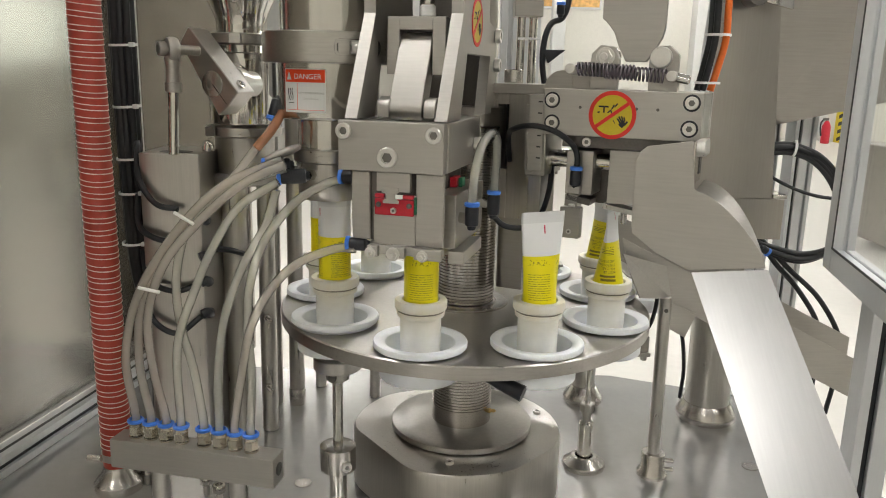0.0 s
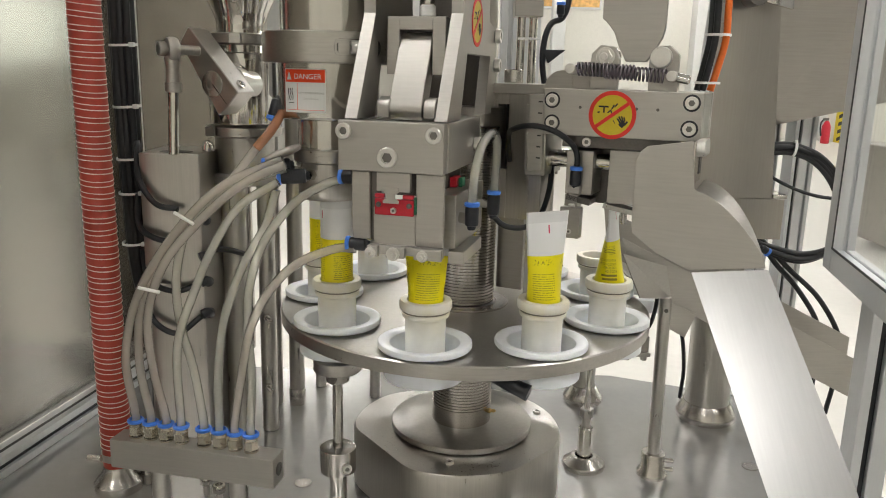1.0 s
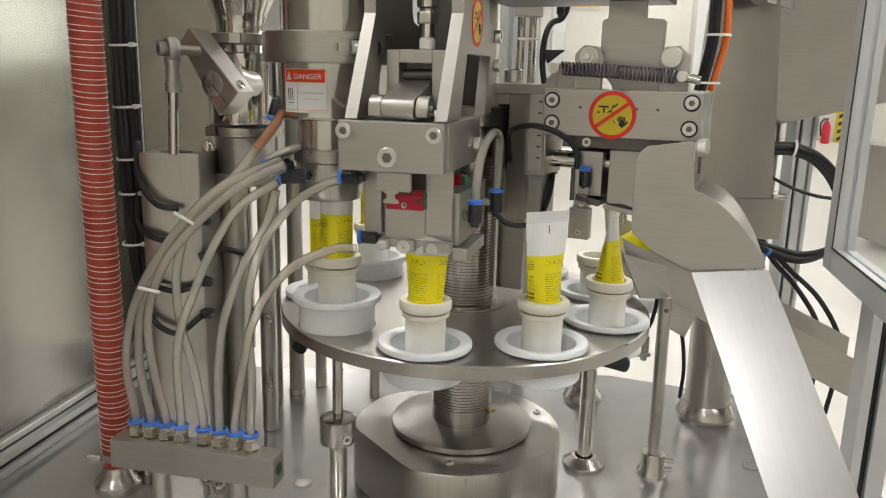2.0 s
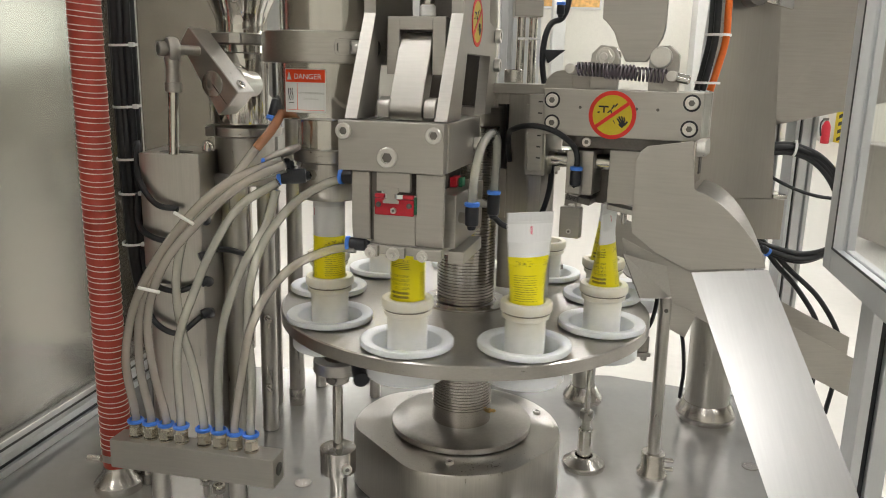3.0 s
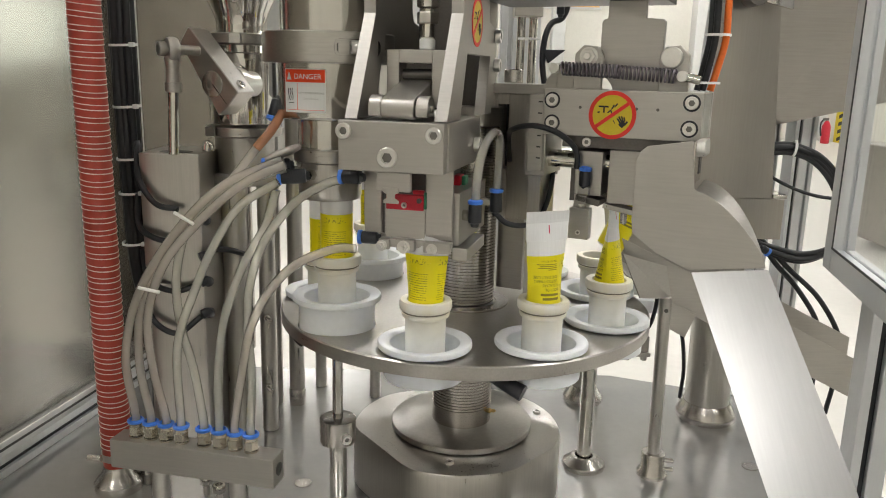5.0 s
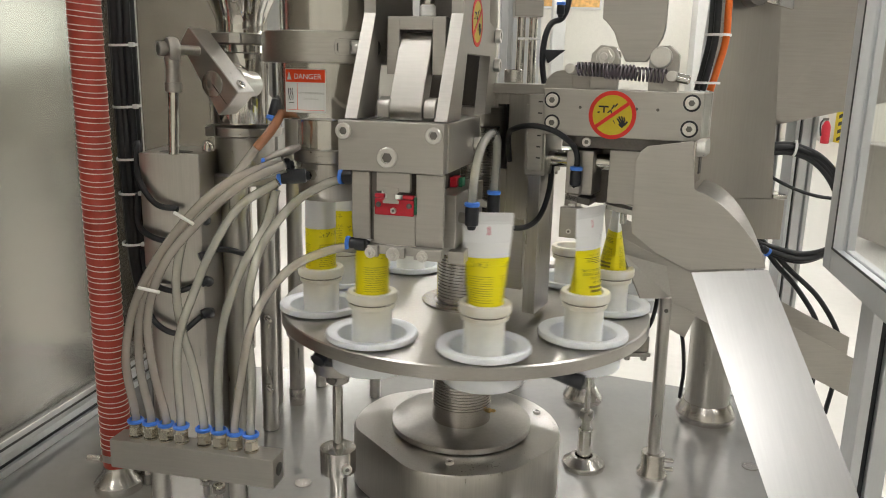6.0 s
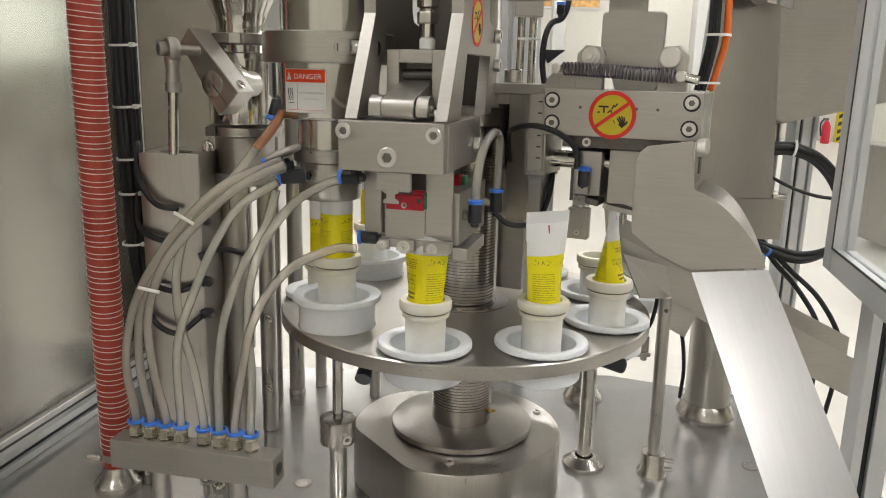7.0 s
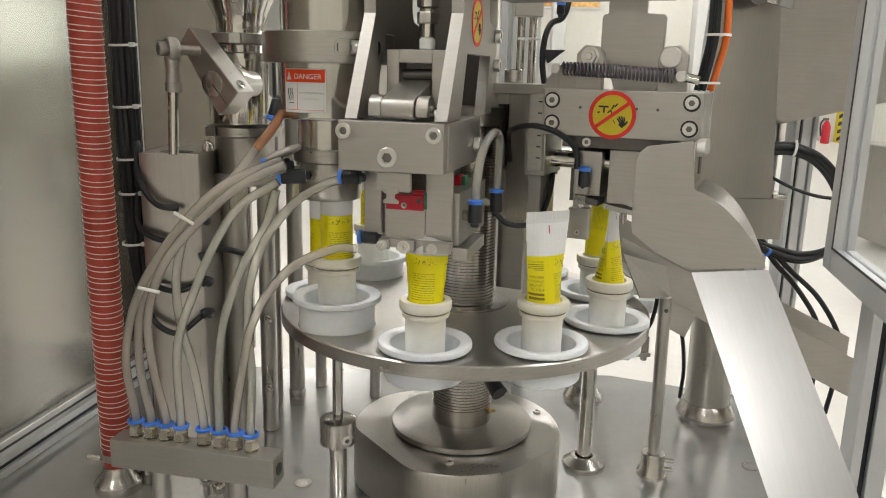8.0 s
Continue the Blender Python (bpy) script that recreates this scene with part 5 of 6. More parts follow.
part("foot", lathe([(0.033, ZB), (0.035, ZB + 0.003), (0.035, ZB + 0.011), (0.022, ZB + 0.031), (0.02, ZB + 0.031)], 40), TURNED, post2, "coned foot")
strut = thing("support_rod", pose(0.2835, 0.03, ZT), "thin steel support rod clamped in a collar", "support rod")
part("rod", rod((0, 0, ZB + 0.02), (-0.003, 0, 0.004), 0.0088), STEEL, strut)
part("pin_hole", lathe([(0.003, 0), (0.003, 0.0008), (0, 0.0008)], 14), DARK, strut, "", facing(-0.003, -0.0085, -0.014, (0, -1, 0)))
part("collar", lathe([(0.022, ZB), (0.022, ZB + 0.006), (0.017, ZB + 0.014), (0.017, ZB + 0.034), (0.016, ZB + 0.036)], 32), TURNED, strut)
for z in (0.012, 0.026):
    part("clamp_screw", rod((0.015, -0.004, ZB + z), (0.028, -0.008, ZB + z), 0.0035), POLISH, strut)
valve = thing("air_valve", pose(0.255, 0.10, ZT), "small steel air valve with a blue fitting", "valve")
part("body", box(-0.03, 0.025, -0.012, 0.012, -0.10, -0.075, 0.001), STEEL, valve)
part("lug", box(-0.033, 0.028, -0.014, 0.014, -0.107, -0.1005, 0.001), STEEL, valve)
for x in (-0.025, -0.005, 0.02):
    part("bolt", hexa(0.005, 0.007, m=Matrix.Translation((x, -0.006, -0.114))), STEEL, valve)
push_fitting(valve, facing(0.0, -0.016, -0.088, (0.6, -0.3, 0.8)), 0.012, 0.006)
part("line", sweep([(0.01, -0.02, -0.072), (0.022, -0.022, -0.05), (0.028, -0.02, -0.02), (0.03, -0.01, 0.0)], 0.003, 8), BLACK, valve)

# ---- tall loader parts on the far side ----
upright = thing("loader_upright", pose(0, 0, ZT), "tall folded steel upright of the tube loader", "loader")
part("web", plate4((0.340, 0.15, 0.1275), (0.4632, 0.15, 0.1275), (0.4335, 0.15, 0.56), (0.3655, 0.15, 0.56), -0.04), SHEET, upright)
part("foot_block", box(0.375, 0.484, 0.152, 0.192, 0.064, 0.127, 0.001), SHEET, upright)
part("ledge", box(0.4645, 0.486, 0.150, 0.190, 0.1275, 0.1335, 0.001), POLISH, upright)
part("neck", box(0.40, 0.44, 0.165, 0.195, -0.02, 0.0695, 0.001), STEEL, upright)
chute = thing("tube_hopper", pose(0, 0, ZT), "large folded steel hopper side", "hopper")
part("near_side", plate4((0.47, 0.26, 0.224), (0.70, 0.26, 0.277), (0.70, 0.16, 0.60), (0.458, 0.16, 0.60), -0.002), SHEET_H, chute)
part("floor", plate4((0.47, 0.262, 0.224), (0.70, 0.262, 0.277), (0.70, 0.40, 0.307), (0.47, 0.40, 0.254), 0.002), SHEET_H, chute)
part("far_side", plate4((0.47, 0.402, 0.254), (0.70, 0.402, 0.307), (0.70, 0.402, 0.50), (0.47, 0.402, 0.50), 0.002), SHEET_H, chute)
airs = thing("air_line_bundle", pose(0, 0, ZT), "black and orange air lines tied together", "air lines")
for i, (dx, dy) in enumerate(((-0.006, 0), (0.0, 0.006), (-0.002, -0.007))):
    part("black_line", sweep([(0.292 + dx, -0.03 + dy, 0.56), (0.294 + dx, -0.03 + dy, 0.40), (0.2945 + dx, -0.03 + dy, 0.352), (0.290 + dx, -0.03 + dy, 0.318), (0.284 + dx, -0.03 + dy, 0.287)], 0.0042, 10), BLACK, airs)
part("orange_line", sweep([(0.306, -0.035, 0.56), (0.305, -0.035, 0.40), (0.306, -0.035, 0.352), (0.300, -0.035, 0.318), (0.2925, -0.035, 0.287)], 0.0044, 10), ORANGE, airs, "orange air line")
for z, x in ((0.352, 0.297), (0.295, 0.289)):
    part("cable_tie", lathe([(0.0145, 0), (0.0155, 0), (0.0155, 0.003), (0.0145, 0.003)], 24, m=Matrix.Translation((x, -0.032, z)), caps=False), NYLON, airs, "white cable tie")
guide = thing("guide_plate", pose(0, 0, ZT), "narrow steel guide plate hanging behind the dial", "guide plate")
part("plate", box(0.108, 0.138, 0.195, 0.199, 0.004, 0.20, 0.001), SHEET_H, guide)
part("toe", box(0.108, 0.158, 0.17, 0.1945, 0.004, 0.012, 0.001), SHEET_H, guide)
part("hanger", box(0.10, 0.145, 0.199, 0.214, 0.15, 0.27, 0.001), SHEET_H, guide)

part("carrier_foot", box(0.036, 0.072, 0.02, 0.06, 0.262 - 0.262 + 0.02, 0.1178, 0.001), SHEET_H, carrier)
# loader head bracket and rear beams
brk = thing("loader_bracket", pose(0, 0, ZT), "bright folded bracket clamped on the loader upright", "bracket")
part("bracket_plate", plate4((0.352, 0.118, 0.420), (0.445, 0.118, 0.398), (0.440, 0.118, 0.56), (0.352, 0.118, 0.56), 0.008), POLISH, brk)
part("bracket_shaft", rod((0.392, 0.10, 0.415), (0.392, 0.135, 0.415), 0.014), DARK, brk, "dark shaft end")
part("conduit", rod((0.322, 0.10, 0.20), (0.345, 0.10, 0.60), 0.009), ALU, brk, "slim grey conduit")
part("conduit_joint", rod((0.3365, 0.10, 0.378), (0.338, 0.10, 0.402), 0.0115), STEEL, brk)
for z, y in ((-0.145, 0.56), (-0.185, 0.56)):
    bm_ = box(0.14, 0.70, y, y + 0.03, z, z + 0.028, 0.001)
    solid("rear_beam", bm_, ALU, UP, "silver aluminium rear frame beam", "frame beam", kind="structure")
cab = thing("rear_cable", UP, "black cable hanging behind the bed", "cable")
part("cable", sweep([(0.31, 0.24, -0.02), (0.345, 0.26, -0.07), (0.385, 0.28, -0.12), (0.405, 0.30, -0.2), (0.405, 0.305, ZB + 0.004)], 0.0035, 10), BLACK, cab)

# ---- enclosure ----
LW0, LW1 = Vector((-0.667, -0.03, 0)), Vector((-0.588, 0.42, 0))
dirw = (LW1 - LW0).normalized()
nw = Vector((dirw.y, -dirw.x, 0))
ang = math.degrees(math.atan2(dirw.y, dirw.x))
wall_m = pose(LW0.x, LW0.y, ZT, 0, 0, ang)
length = (LW1 - LW0).length
solid("wall_panel_side", box(-1.0, length, 0.0, 0.012, ZB + 0.034, 1.0, 0.001), WALLSTEEL, wall_m, "brushed stainless enclosure panel", "enclosure panel", kind="structure")
solid("wall_panel_back", box(-0.588, -0.395, 0.425, 0.437, ZB + 0.034, 1.0, 0.001), WALLSTEEL, UP, "brushed stainless enclosure panel behind the columns", "enclosure panel", kind="structure")


def profile_bar(name, m, x0, x1, w=0.03, h=0.032, label="", upright=False):
    """Aluminium extrusion along x with a black slot on the inner face and on top."""
    t = thing(name, m, label or "silver aluminium profile with black slot strips", "aluminium profile", kind="structure")
    bm = bmesh.new()
    box(x0, x1, -w, 0, 0, h * 0.36, 0.0008, bm)
    box(x0, x1, -w, 0, h * 0.64, h, 0.0008, bm)
    box(x0, x1, -w * 0.72, 0, h * 0.36, h * 0.64, 0, bm)
    part("profile", bm, ALU, t)
    part("slot_strip", box(x0, x1, -w * 0.80, -w * 0.721, h * 0.365, h * 0.635, 0), BLACK, t, "black rubber strip")
    part("slot_strip", box(x0, x1, -w * 0.62, -w * 0.45, h, h + 0.0006, 0), BLACK, t, "black rubber strip")
    return t


profile_bar("rail_side", pose(LW0.x, LW0.y, ZT + ZB + 0.001, 0, 0, ang), -0.95, length - 0.002)
profile_bar("rail_back", pose(-0.588, 0.420, ZT + ZB + 0.001), 0.002, 0.19)
# back posts of the enclosure
for x, y, w, z0, z1 in ((0.098, 0.45, 0.072, -1.1, 0.62), (0.5855, 0.35, 0.038, -1.1, 0.62), (0.548, 0.39, 0.022, -1.1, 0.62)):
    t = thing("frame_post", pose(x, y, ZT), "upright silver aluminium frame post", "frame post", kind="structure")
    bm = bmesh.new()
    for a, b in ((-0.5, -0.32), (-0.2, 0.2), (0.32, 0.5)):
        box(w * a, w * b, -0.02, 0.02, z0, z1, 0.001, bm)
    part("profile", bm, ALU, t)
    part("core", box(-w * 0.48, w * 0.48, -0.012, 0.018, z0, z1, 0), ALU, t)
    if x > 0.3:
        part("slot_strip", box(-w * 0.31, -w * 0.21, -0.016, -0.0125, z0, z1, 0), BLACK, t, "black rubber strip")

# glazed side door and corner post
door = thing("glazed_door", pose(0.497, 0.007, ZT, 0, 0, -102.2), "aluminium framed glass enclosure door", "door", kind="structure")
# local x runs towards the viewer along the door, local y points outwards
sl = bmesh.new()
box(-0.004, 0.030, -0.014, 0.0, 0.058, 0.62, 0.0008, sl)
box(-0.004, 0.030, 0.006, 0.016, 0.058, 0.62, 0.0008, sl)
box(0.0, 0.026, 0.0, 0.006, 0.058, 0.62, 0, sl)
part("door_stile", sl, ALU, door)
rl = bmesh.new()
box(0.0305, 0.75, -0.014, 0.0, 0.058, 0.088, 0.0008, rl)
box(0.0305, 0.75, 0.006, 0.016, 0.058, 0.088, 0.0008, rl)
box(0.0305, 0.75, 0.0, 0.006, 0.060, 0.084, 0, rl)
part("door_rail", rl, ALU, door)
pane = part("pane", box(0.028, 0.75, 0.001, 0.005, 0.086, 0.62, 0), GLASS, door, "clear glass pane")
pane.visible_shadow = False
part("gasket", box(0.0302, 0.034, -0.0148, -0.0138, 0.088, 0.62, 0), BLACK, door, "black glazing gasket")
part("gasket", box(0.034, 0.75, -0.0148, -0.0138, 0.0882, 0.0912, 0), BLACK, door, "black glazing gasket")
cpost = thing("corner_post", pose(0.505, -0.11, ZT, 0, 0, -8), "short aluminium enclosure post with a black cap", "frame post", kind="structure")
bm = bmesh.new()
box(-0.020, -0.008, -0.02, 0.02, -1.1, 0.045, 0.001, bm)
box(0.001, 0.022, -0.02, 0.02, -1.1, 0.045, 0.001, bm)
part("profile", bm, ALU, cpost)
part("slot_strip", box(-0.0078, 0.0008, -0.012, 0.018, -1.1, 0.044, 0), BLACK, cpost, "black rubber strip")
part("cap", box(-0.021, 0.023, -0.021, 0.021, 0.0455, 0.051, 0.002), BLACKP, cpost, "black plastic end cap")

# ---- red heat hose ----
hose = thing("heat_hose", pose(-0.4695, -0.042, ZT), "red silicone heat hose wound with pale thread", "hose")
rows = []
z = ZB + 0.062
while z < 0.60:
    rows += [(0.0190, z), (0.0197, z + 0.004), (0.0197, z + 0.0115), (0.0190, z + 0.0155)]
    z += 0.0155
part("sleeve", lathe(rows, 32), REDHOSE, hose)
th = bmesh.new()
z = ZB + 0.066
i = 0
while z < 0.595:
    for dz in (0.0, 0.0062):
        tilt = pose(0.0, 0, z + dz, 4 + 2 * math.sin(i * 1.7), 5 + 1.5 * math.sin(i * 0.9), 0)
        lathe([(0.0190, -0.0007), (0.0202, -0.0005), (0.0202, 0.0005), (0.0190, 0.0007)], 28, th, tilt, caps=False)
    z += 0.0155
    i += 1
tagged(part("thread_winding", th, STITCH, hose, "pale winding thread"), kind="stuff")
part("hose_end", lathe([(0.0175, ZB + 0.030), (0.0185, ZB + 0.04), (0.0185, ZB + 0.0625)], 32), REDHOSE, hose)
part("foot", lathe([(0.031, ZB), (0.032, ZB + 0.003), (0.032, ZB + 0.012), (0.020, ZB + 0.028), (0.0185, ZB + 0.036), (0.0165, ZB + 0.036)], 40), TURNED, hose, "coned steel foot")
part("hose_clip", lathe([(0.0195, ZB + 0.046), (0.0205, ZB + 0.046), (0.0205, ZB + 0.056), (0.0195, ZB + 0.056)], 32, caps=False), STEEL, hose, "worm-drive hose clip")
part("clip_screw", rod((-0.034, -0.012, ZB + 0.050), (-0.014, -0.018, ZB + 0.052), 0.0045), POLISH, hose)

# ---- cable bundle ----
loom = thing("cable_bundle", pose(-0.4625, 0.05, ZT), "bundle of black cables held with white ties", "cables")
for i in range(9):
    a = i * 2.4
    r = 0.0045 + 0.0085 * math.sqrt(i / 8)
    dx, dy = r * math.cos(a), r * math.sin(a) * 0.7
    bend = [(dx + 0.002 + 0.0015 * math.sin(i), dy, 0.60), (dx - 0.002, dy, 0.30), (dx * 0.9, dy, 0.10), (dx * 0.8 + 0.004, dy, 0.02), (dx * 0.7 + 0.012, dy, -0.03)]
    if i % 3 == 0:
        bend += [(0.016, dy, -0.12), (0.014, dy, ZB + 0.002)]
    part("cable", sweep(bend, 0.0052, 10), BLACK, loom)
for z in (0.325, 0.245, 0.175, 0.128, 0.057):
    part("cable_tie", lathe([(0.0172, 0), (0.0182, 0), (0.0182, 0.0032), (0.0172, 0.0032)], 28, m=pose(0.0, 0, z, 3, -2, 0), caps=False), NYLON, loom, "white cable tie")
    part("tie_head", box(0.013, 0.020, -0.016, -0.010, z - 0.001, z + 0.005, 0.0008), NYLON, loom)

# ---- pump box, crank and valve column ----
pbox = thing("pump_housing", UP, "tall brushed steel pump housing", "housing")
part("housing", box(-0.440, -0.360, 0.02, 0.125, ZB, 0.1875, 0.002), STEEL, pbox)
part("top_slot", lathe([(0.0, 0.1878), (0.022, 0.1878), (0.022, 0.1884), (0.0, 0.1884)], 32, m=Matrix.Translation((-0.396, 0.04, 0)) @ Matrix.Diagonal((1, 0.7, 1, 1))), DARK, pbox, "dark rod opening")
part("acorn_nut", lathe([(0.0085, 0.1878), (0.0085, 0.194), (0.0075, 0.199), (0.004, 0.2025), (0, 0.203)], 6, m=Matrix.Translation((-0.361 + 0.002, 0.06, 0)), angle=60), POLISH, pbox)
part("push_rod", rod((-0.385, -0.0005, 0.1885), (-0.3812, -0.001, 0.2685), 0.0068), POLISH, pbox, "polished push rod")
crank = thing("crank_arm", UP, "steel crank arm with a rod end", "crank")
crank_m = Matrix(((0.906, 0.423, 0, -0.337), (-0.423, 0.906, 0, 0.012), (0, 0, 1, 0.279), (0, 0, 0, 1)))
part("arm", prism([(-0.049, 0.0523), (-0.0345, 0.0715), (-0.0305, 0.0700), (0.0445, -0.0090), (0.0276, -0.0267), (0.0111, -0.0396)], 0.034, 0.0012), STEEL_H, crank, "", crank_m)
part("clamp_slit", prism([(0.0042, -0.0005), (0.0255, -0.0245), (0.0265, -0.0238), (0.0054, 0.0002)], 0.0004, 0), DARK, crank, "", crank_m @ Matrix.Translation((0, -0.0018, 0)))
face = part("hub_face", lathe([(0.0170, 0), (0.0170, 0.0008), (0.0163, 0.0012), (0.0, 0.0008)], 40), HUBFACE, crank, "radially turned hub face", crank_m @ Matrix.Translation((0.003, 0, 0)) @ Matrix.Rotation(radians(90), 4, "X"))
part("hub_shaft", lathe([(0.019, 0.0), (0.024, 0.002), (0.024, 0.010), (0.021, 0.011), (0.021, 0.02), (0.017, 0.021), (0.017, 0.045)], 40), STEEL, crank, "stepped hub shaft", crank_m @ Matrix.Translation((0.004, 0.0345, 0)) @ Matrix.Rotation(radians(-90), 4, "X"))
screw_m = crank_m @ Matrix.Translation((0.036, 0.014, 0.000))
part("clamp_screw", lathe([(0.006, 0), (0.0062, 0.003), (0.0035, 0.0032), (0.0033, 0.001), (0, 0.001)], 20), POLISH, crank, "", screw_m @ Vector((0.73, 0, 0.68)).to_track_quat("Z", "Y").to_matrix().to_4x4())
part("rod_end", lathe([(0.0065, -0.006), (0.0135, -0.0065), (0.0152, -0.003), (0.0152, 0.003), (0.0135, 0.0065), (0.0065, 0.006)], 32), SATIN, crank, "ball joint rod end", facing(-0.3800, -0.002, 0.3215, (-0.80, -0.60, 0)))
part("rod_end_pin", rod((-0.392, -0.0110, 0.3220), (-0.352, 0.019, 0.3205), 0.0062), STEEL, crank)
part("rod_end_screw", lathe([(0.0085, 0), (0.009, 0.0008), (0.009, 0.0085), (0.0082, 0.0095), (0.0050, 0.0095), (0.0048, 0.004), (0, 0.004)], 24), STEEL, crank, "socket-head screw", facing(-0.3865, -0.0070, 0.3218, (-0.80, -0.60, 0)))
part("rod_end_socket", hexa(0.0046, 0.001), HEXBLACK, crank, "", facing(-0.3900, -0.0097, 0.3218, (-0.80, -0.60, 0)))
part("rod_end_shank", lathe([(0.0075, 0.268), (0.0102, 0.269), (0.0102, 0.280), (0.0088, 0.281), (0.0080, 0.300), (0.0100, 0.312)], 24, m=Matrix.Translation((-0.3812, -0.001, 0))), SATIN, crank)
vcol = thing("dosing_valve", pose(-0.327, 0.135, ZT), "polished steel dosing valve column with clamp flanges", "valve column")
part("valve_body", lathe([(0.047, 0.222), (0.048, 0.224), (0.048, 0.320), (0.046, 0.322)], 56), POLISH, vcol)
part("upper_neck", lathe([(0.034, 0.322), (0.034, 0.332)], 48), POLISH, vcol)
part("upper_clamp", lathe([(0.044, 0.332), (0.0475, 0.334), (0.0475, 0.346), (0.044, 0.348)], 48), STEEL_H, vcol, "clamp flange")
part("hopper_neck", lathe([(0.034, 0.348), (0.034, 0.362), (0.038, 0.375), (0.052, 0.405), (0.085, 0.45), (0.12, 0.6)], 48), POLISH, vcol)
part("lower_clamp", lathe([(0.050, 0.204), (0.0545, 0.206), (0.0545, 0.217), (0.050, 0.219)], 48), STEEL_H, vcol, "clamp flange")
part("lower_barrel", lathe([(0.042, 0.152), (0.043, 0.154), (0.043, 0.203)], 48), STEEL, vcol)
part("base_plate", lathe([(0.056, 0.136), (0.058, 0.138), (0.058, 0.150), (0.056, 0.152)], 48), STEEL_H, vcol)
part("valve_hub", lathe([(0.030, 0), (0.030, 0.010), (0.022, 0.012), (0.022, 0.02)], 40), POLISH, vcol, "stepped hub", facing(-0.004, -0.042, 0.277, (0.25, -1, 0)))
part("clamp_toggle", sweep([(-0.006, -0.05, 0.41), (0.0, -0.055, 0.392), (0.008, -0.055, 0.388), (0.012, -0.05, 0.40), (0.016, -0.05, 0.414)], 0.0022, 8), POLISH, vcol, "wire clamp toggle")
part("clamp_hinge", box(-0.004, 0.012, -0.055, -0.045, 0.333, 0.347, 0.001), STEEL, vcol)
part("clamp_hinge", box(-0.042, -0.028, -0.052, -0.036, 0.206, 0.219, 0.001), DARK, vcol)
for x in (0.006, 0.02):
    part("acorn_nut", lathe([(0.0085, 0.1525), (0.0085, 0.160), (0.006, 0.166), (0, 0.167)], 12, m=Matrix.Translation((x + 0.03, -0.035, 0))), POLISH, vcol)
part("side_box", box(0.050, 0.070, -0.01, 0.02, 0.258, 0.312, 0.001), ALU, vcol, "small silver sensor box")
part("feed_pipe", rod((0.028, -0.02, 0.415), (0.075, -0.02, 0.415), 0.006), POLISH, vcol)
for x, y, r, z1 in ((-0.345, 0.13, 0.021, 0.136), (-0.3027, 0.150, 0.0128, 0.136), (-0.2784, 0.2486, 0.0128, 0.30), (-0.250, 0.33, 0.010, 0.40), (-0.315, 0.25, 0.012, 0.30), (-0.1467, 0.2878, 0.0095, 0.0)):
    c = thing("guide_column", pose(x, y, ZT), "slim steel guide column standing on the bed", "column", "guide columns")
    part("shaft", lathe([(r - 0.001, ZB), (r, ZB + 0.001), (r, z1)], 32), STEEL, c)
    if r == 0.0128 and x > -0.3:
        part("foot_sleeve", lathe([(r + 0.0006, ZB), (r + 0.0012, ZB + 0.002), (r + 0.0012, ZB + 0.028), (r, ZB + 0.03)], 32), TURNED, c, "short foot sleeve")
lines = thing("pump_air_lines", UP, "black air lines looping into the pump housing", "air lines")
for pts in ([(-0.450, 0.045, 0.20), (-0.438, 0.012, 0.155), (-0.415, 0.005, 0.122), (-0.385, 0.005, 0.115)],
            [(-0.452, 0.04, 0.13), (-0.440, 0.012, 0.088), (-0.405, 0.004, 0.072), (-0.375, 0.004, 0.083), (-0.358, 0.012, 0.098)],
            [(-0.450, 0.04, 0.05), (-0.432, 0.012, 0.015), (-0.395, 0.003, 0.002), (-0.362, 0.010, 0.012)],
            [(-0.446, 0.04, 0.0), (-0.430, 0.010, -0.04), (-0.395, 0.003, -0.058), (-0.362, 0.010, -0.035)],
            [(-0.352, 0.012, 0.045), (-0.343, 0.012, 0.058), (-0.325, 0.02, 0.058), (-0.31, 0.05, 0.045)]):
    part("black_line", sweep(pts, 0.0040, 10), BLACK, lines)
for z in (0.098, 0.012, -0.033, 0.047):
    part("elbow", sweep([(-0.356, 0.03, z - 0.002), (-0.353, 0.018, z), (-0.354, 0.010, z + 0.004), (-0.360, 0.006, z + 0.002)], 0.0068, 12), BLACKP, lines, "black elbow fitting")

# ---- cooling manifold and clear lines ----
M_L, M_R = Vector((-0.4178, -0.1751, -0.146)), Vector((-0.2163, -0.2165, -0.146))
mdir = (M_R - M_L).normalized()
mang = math.degrees(math.atan2(mdir.y, mdir.x))
mani = thing("coolant_manifold", pose(M_L.x, M_L.y, ZT + M_L.z, 0, 0, mang), "brushed steel manifold block with eight blue-ringed fittings", "manifold")
mlen = (M_R - M_L).length
part("block", box(0.0, mlen, 0.0, 0.030, -0.018, 0.0175, 0.0012), SATIN, mani)
part("end_plug", lathe([(0.0075, 0), (0.0078, 0.001), (0.0045, 0.0015), (0.0045, 0.0005), (0, 0.0005)], 20), DARK, mani, "", facing(mlen, 0.015, 0.0, (1, 0, 0)))
for x in (0.055, 0.155):
    part("post", rod((x, 0.015, ZB + 0.146), (x, 0.015, -0.0185), 0.0105), STEEL, mani, "round steel post")
for x in (0.03, 0.10):
    part("floor_bolt", hexa(0.008, 0.012, m=Matrix.Translation((x + 0.012, 0.06, ZB + 0.146))), POLISH, mani)
FIT = []
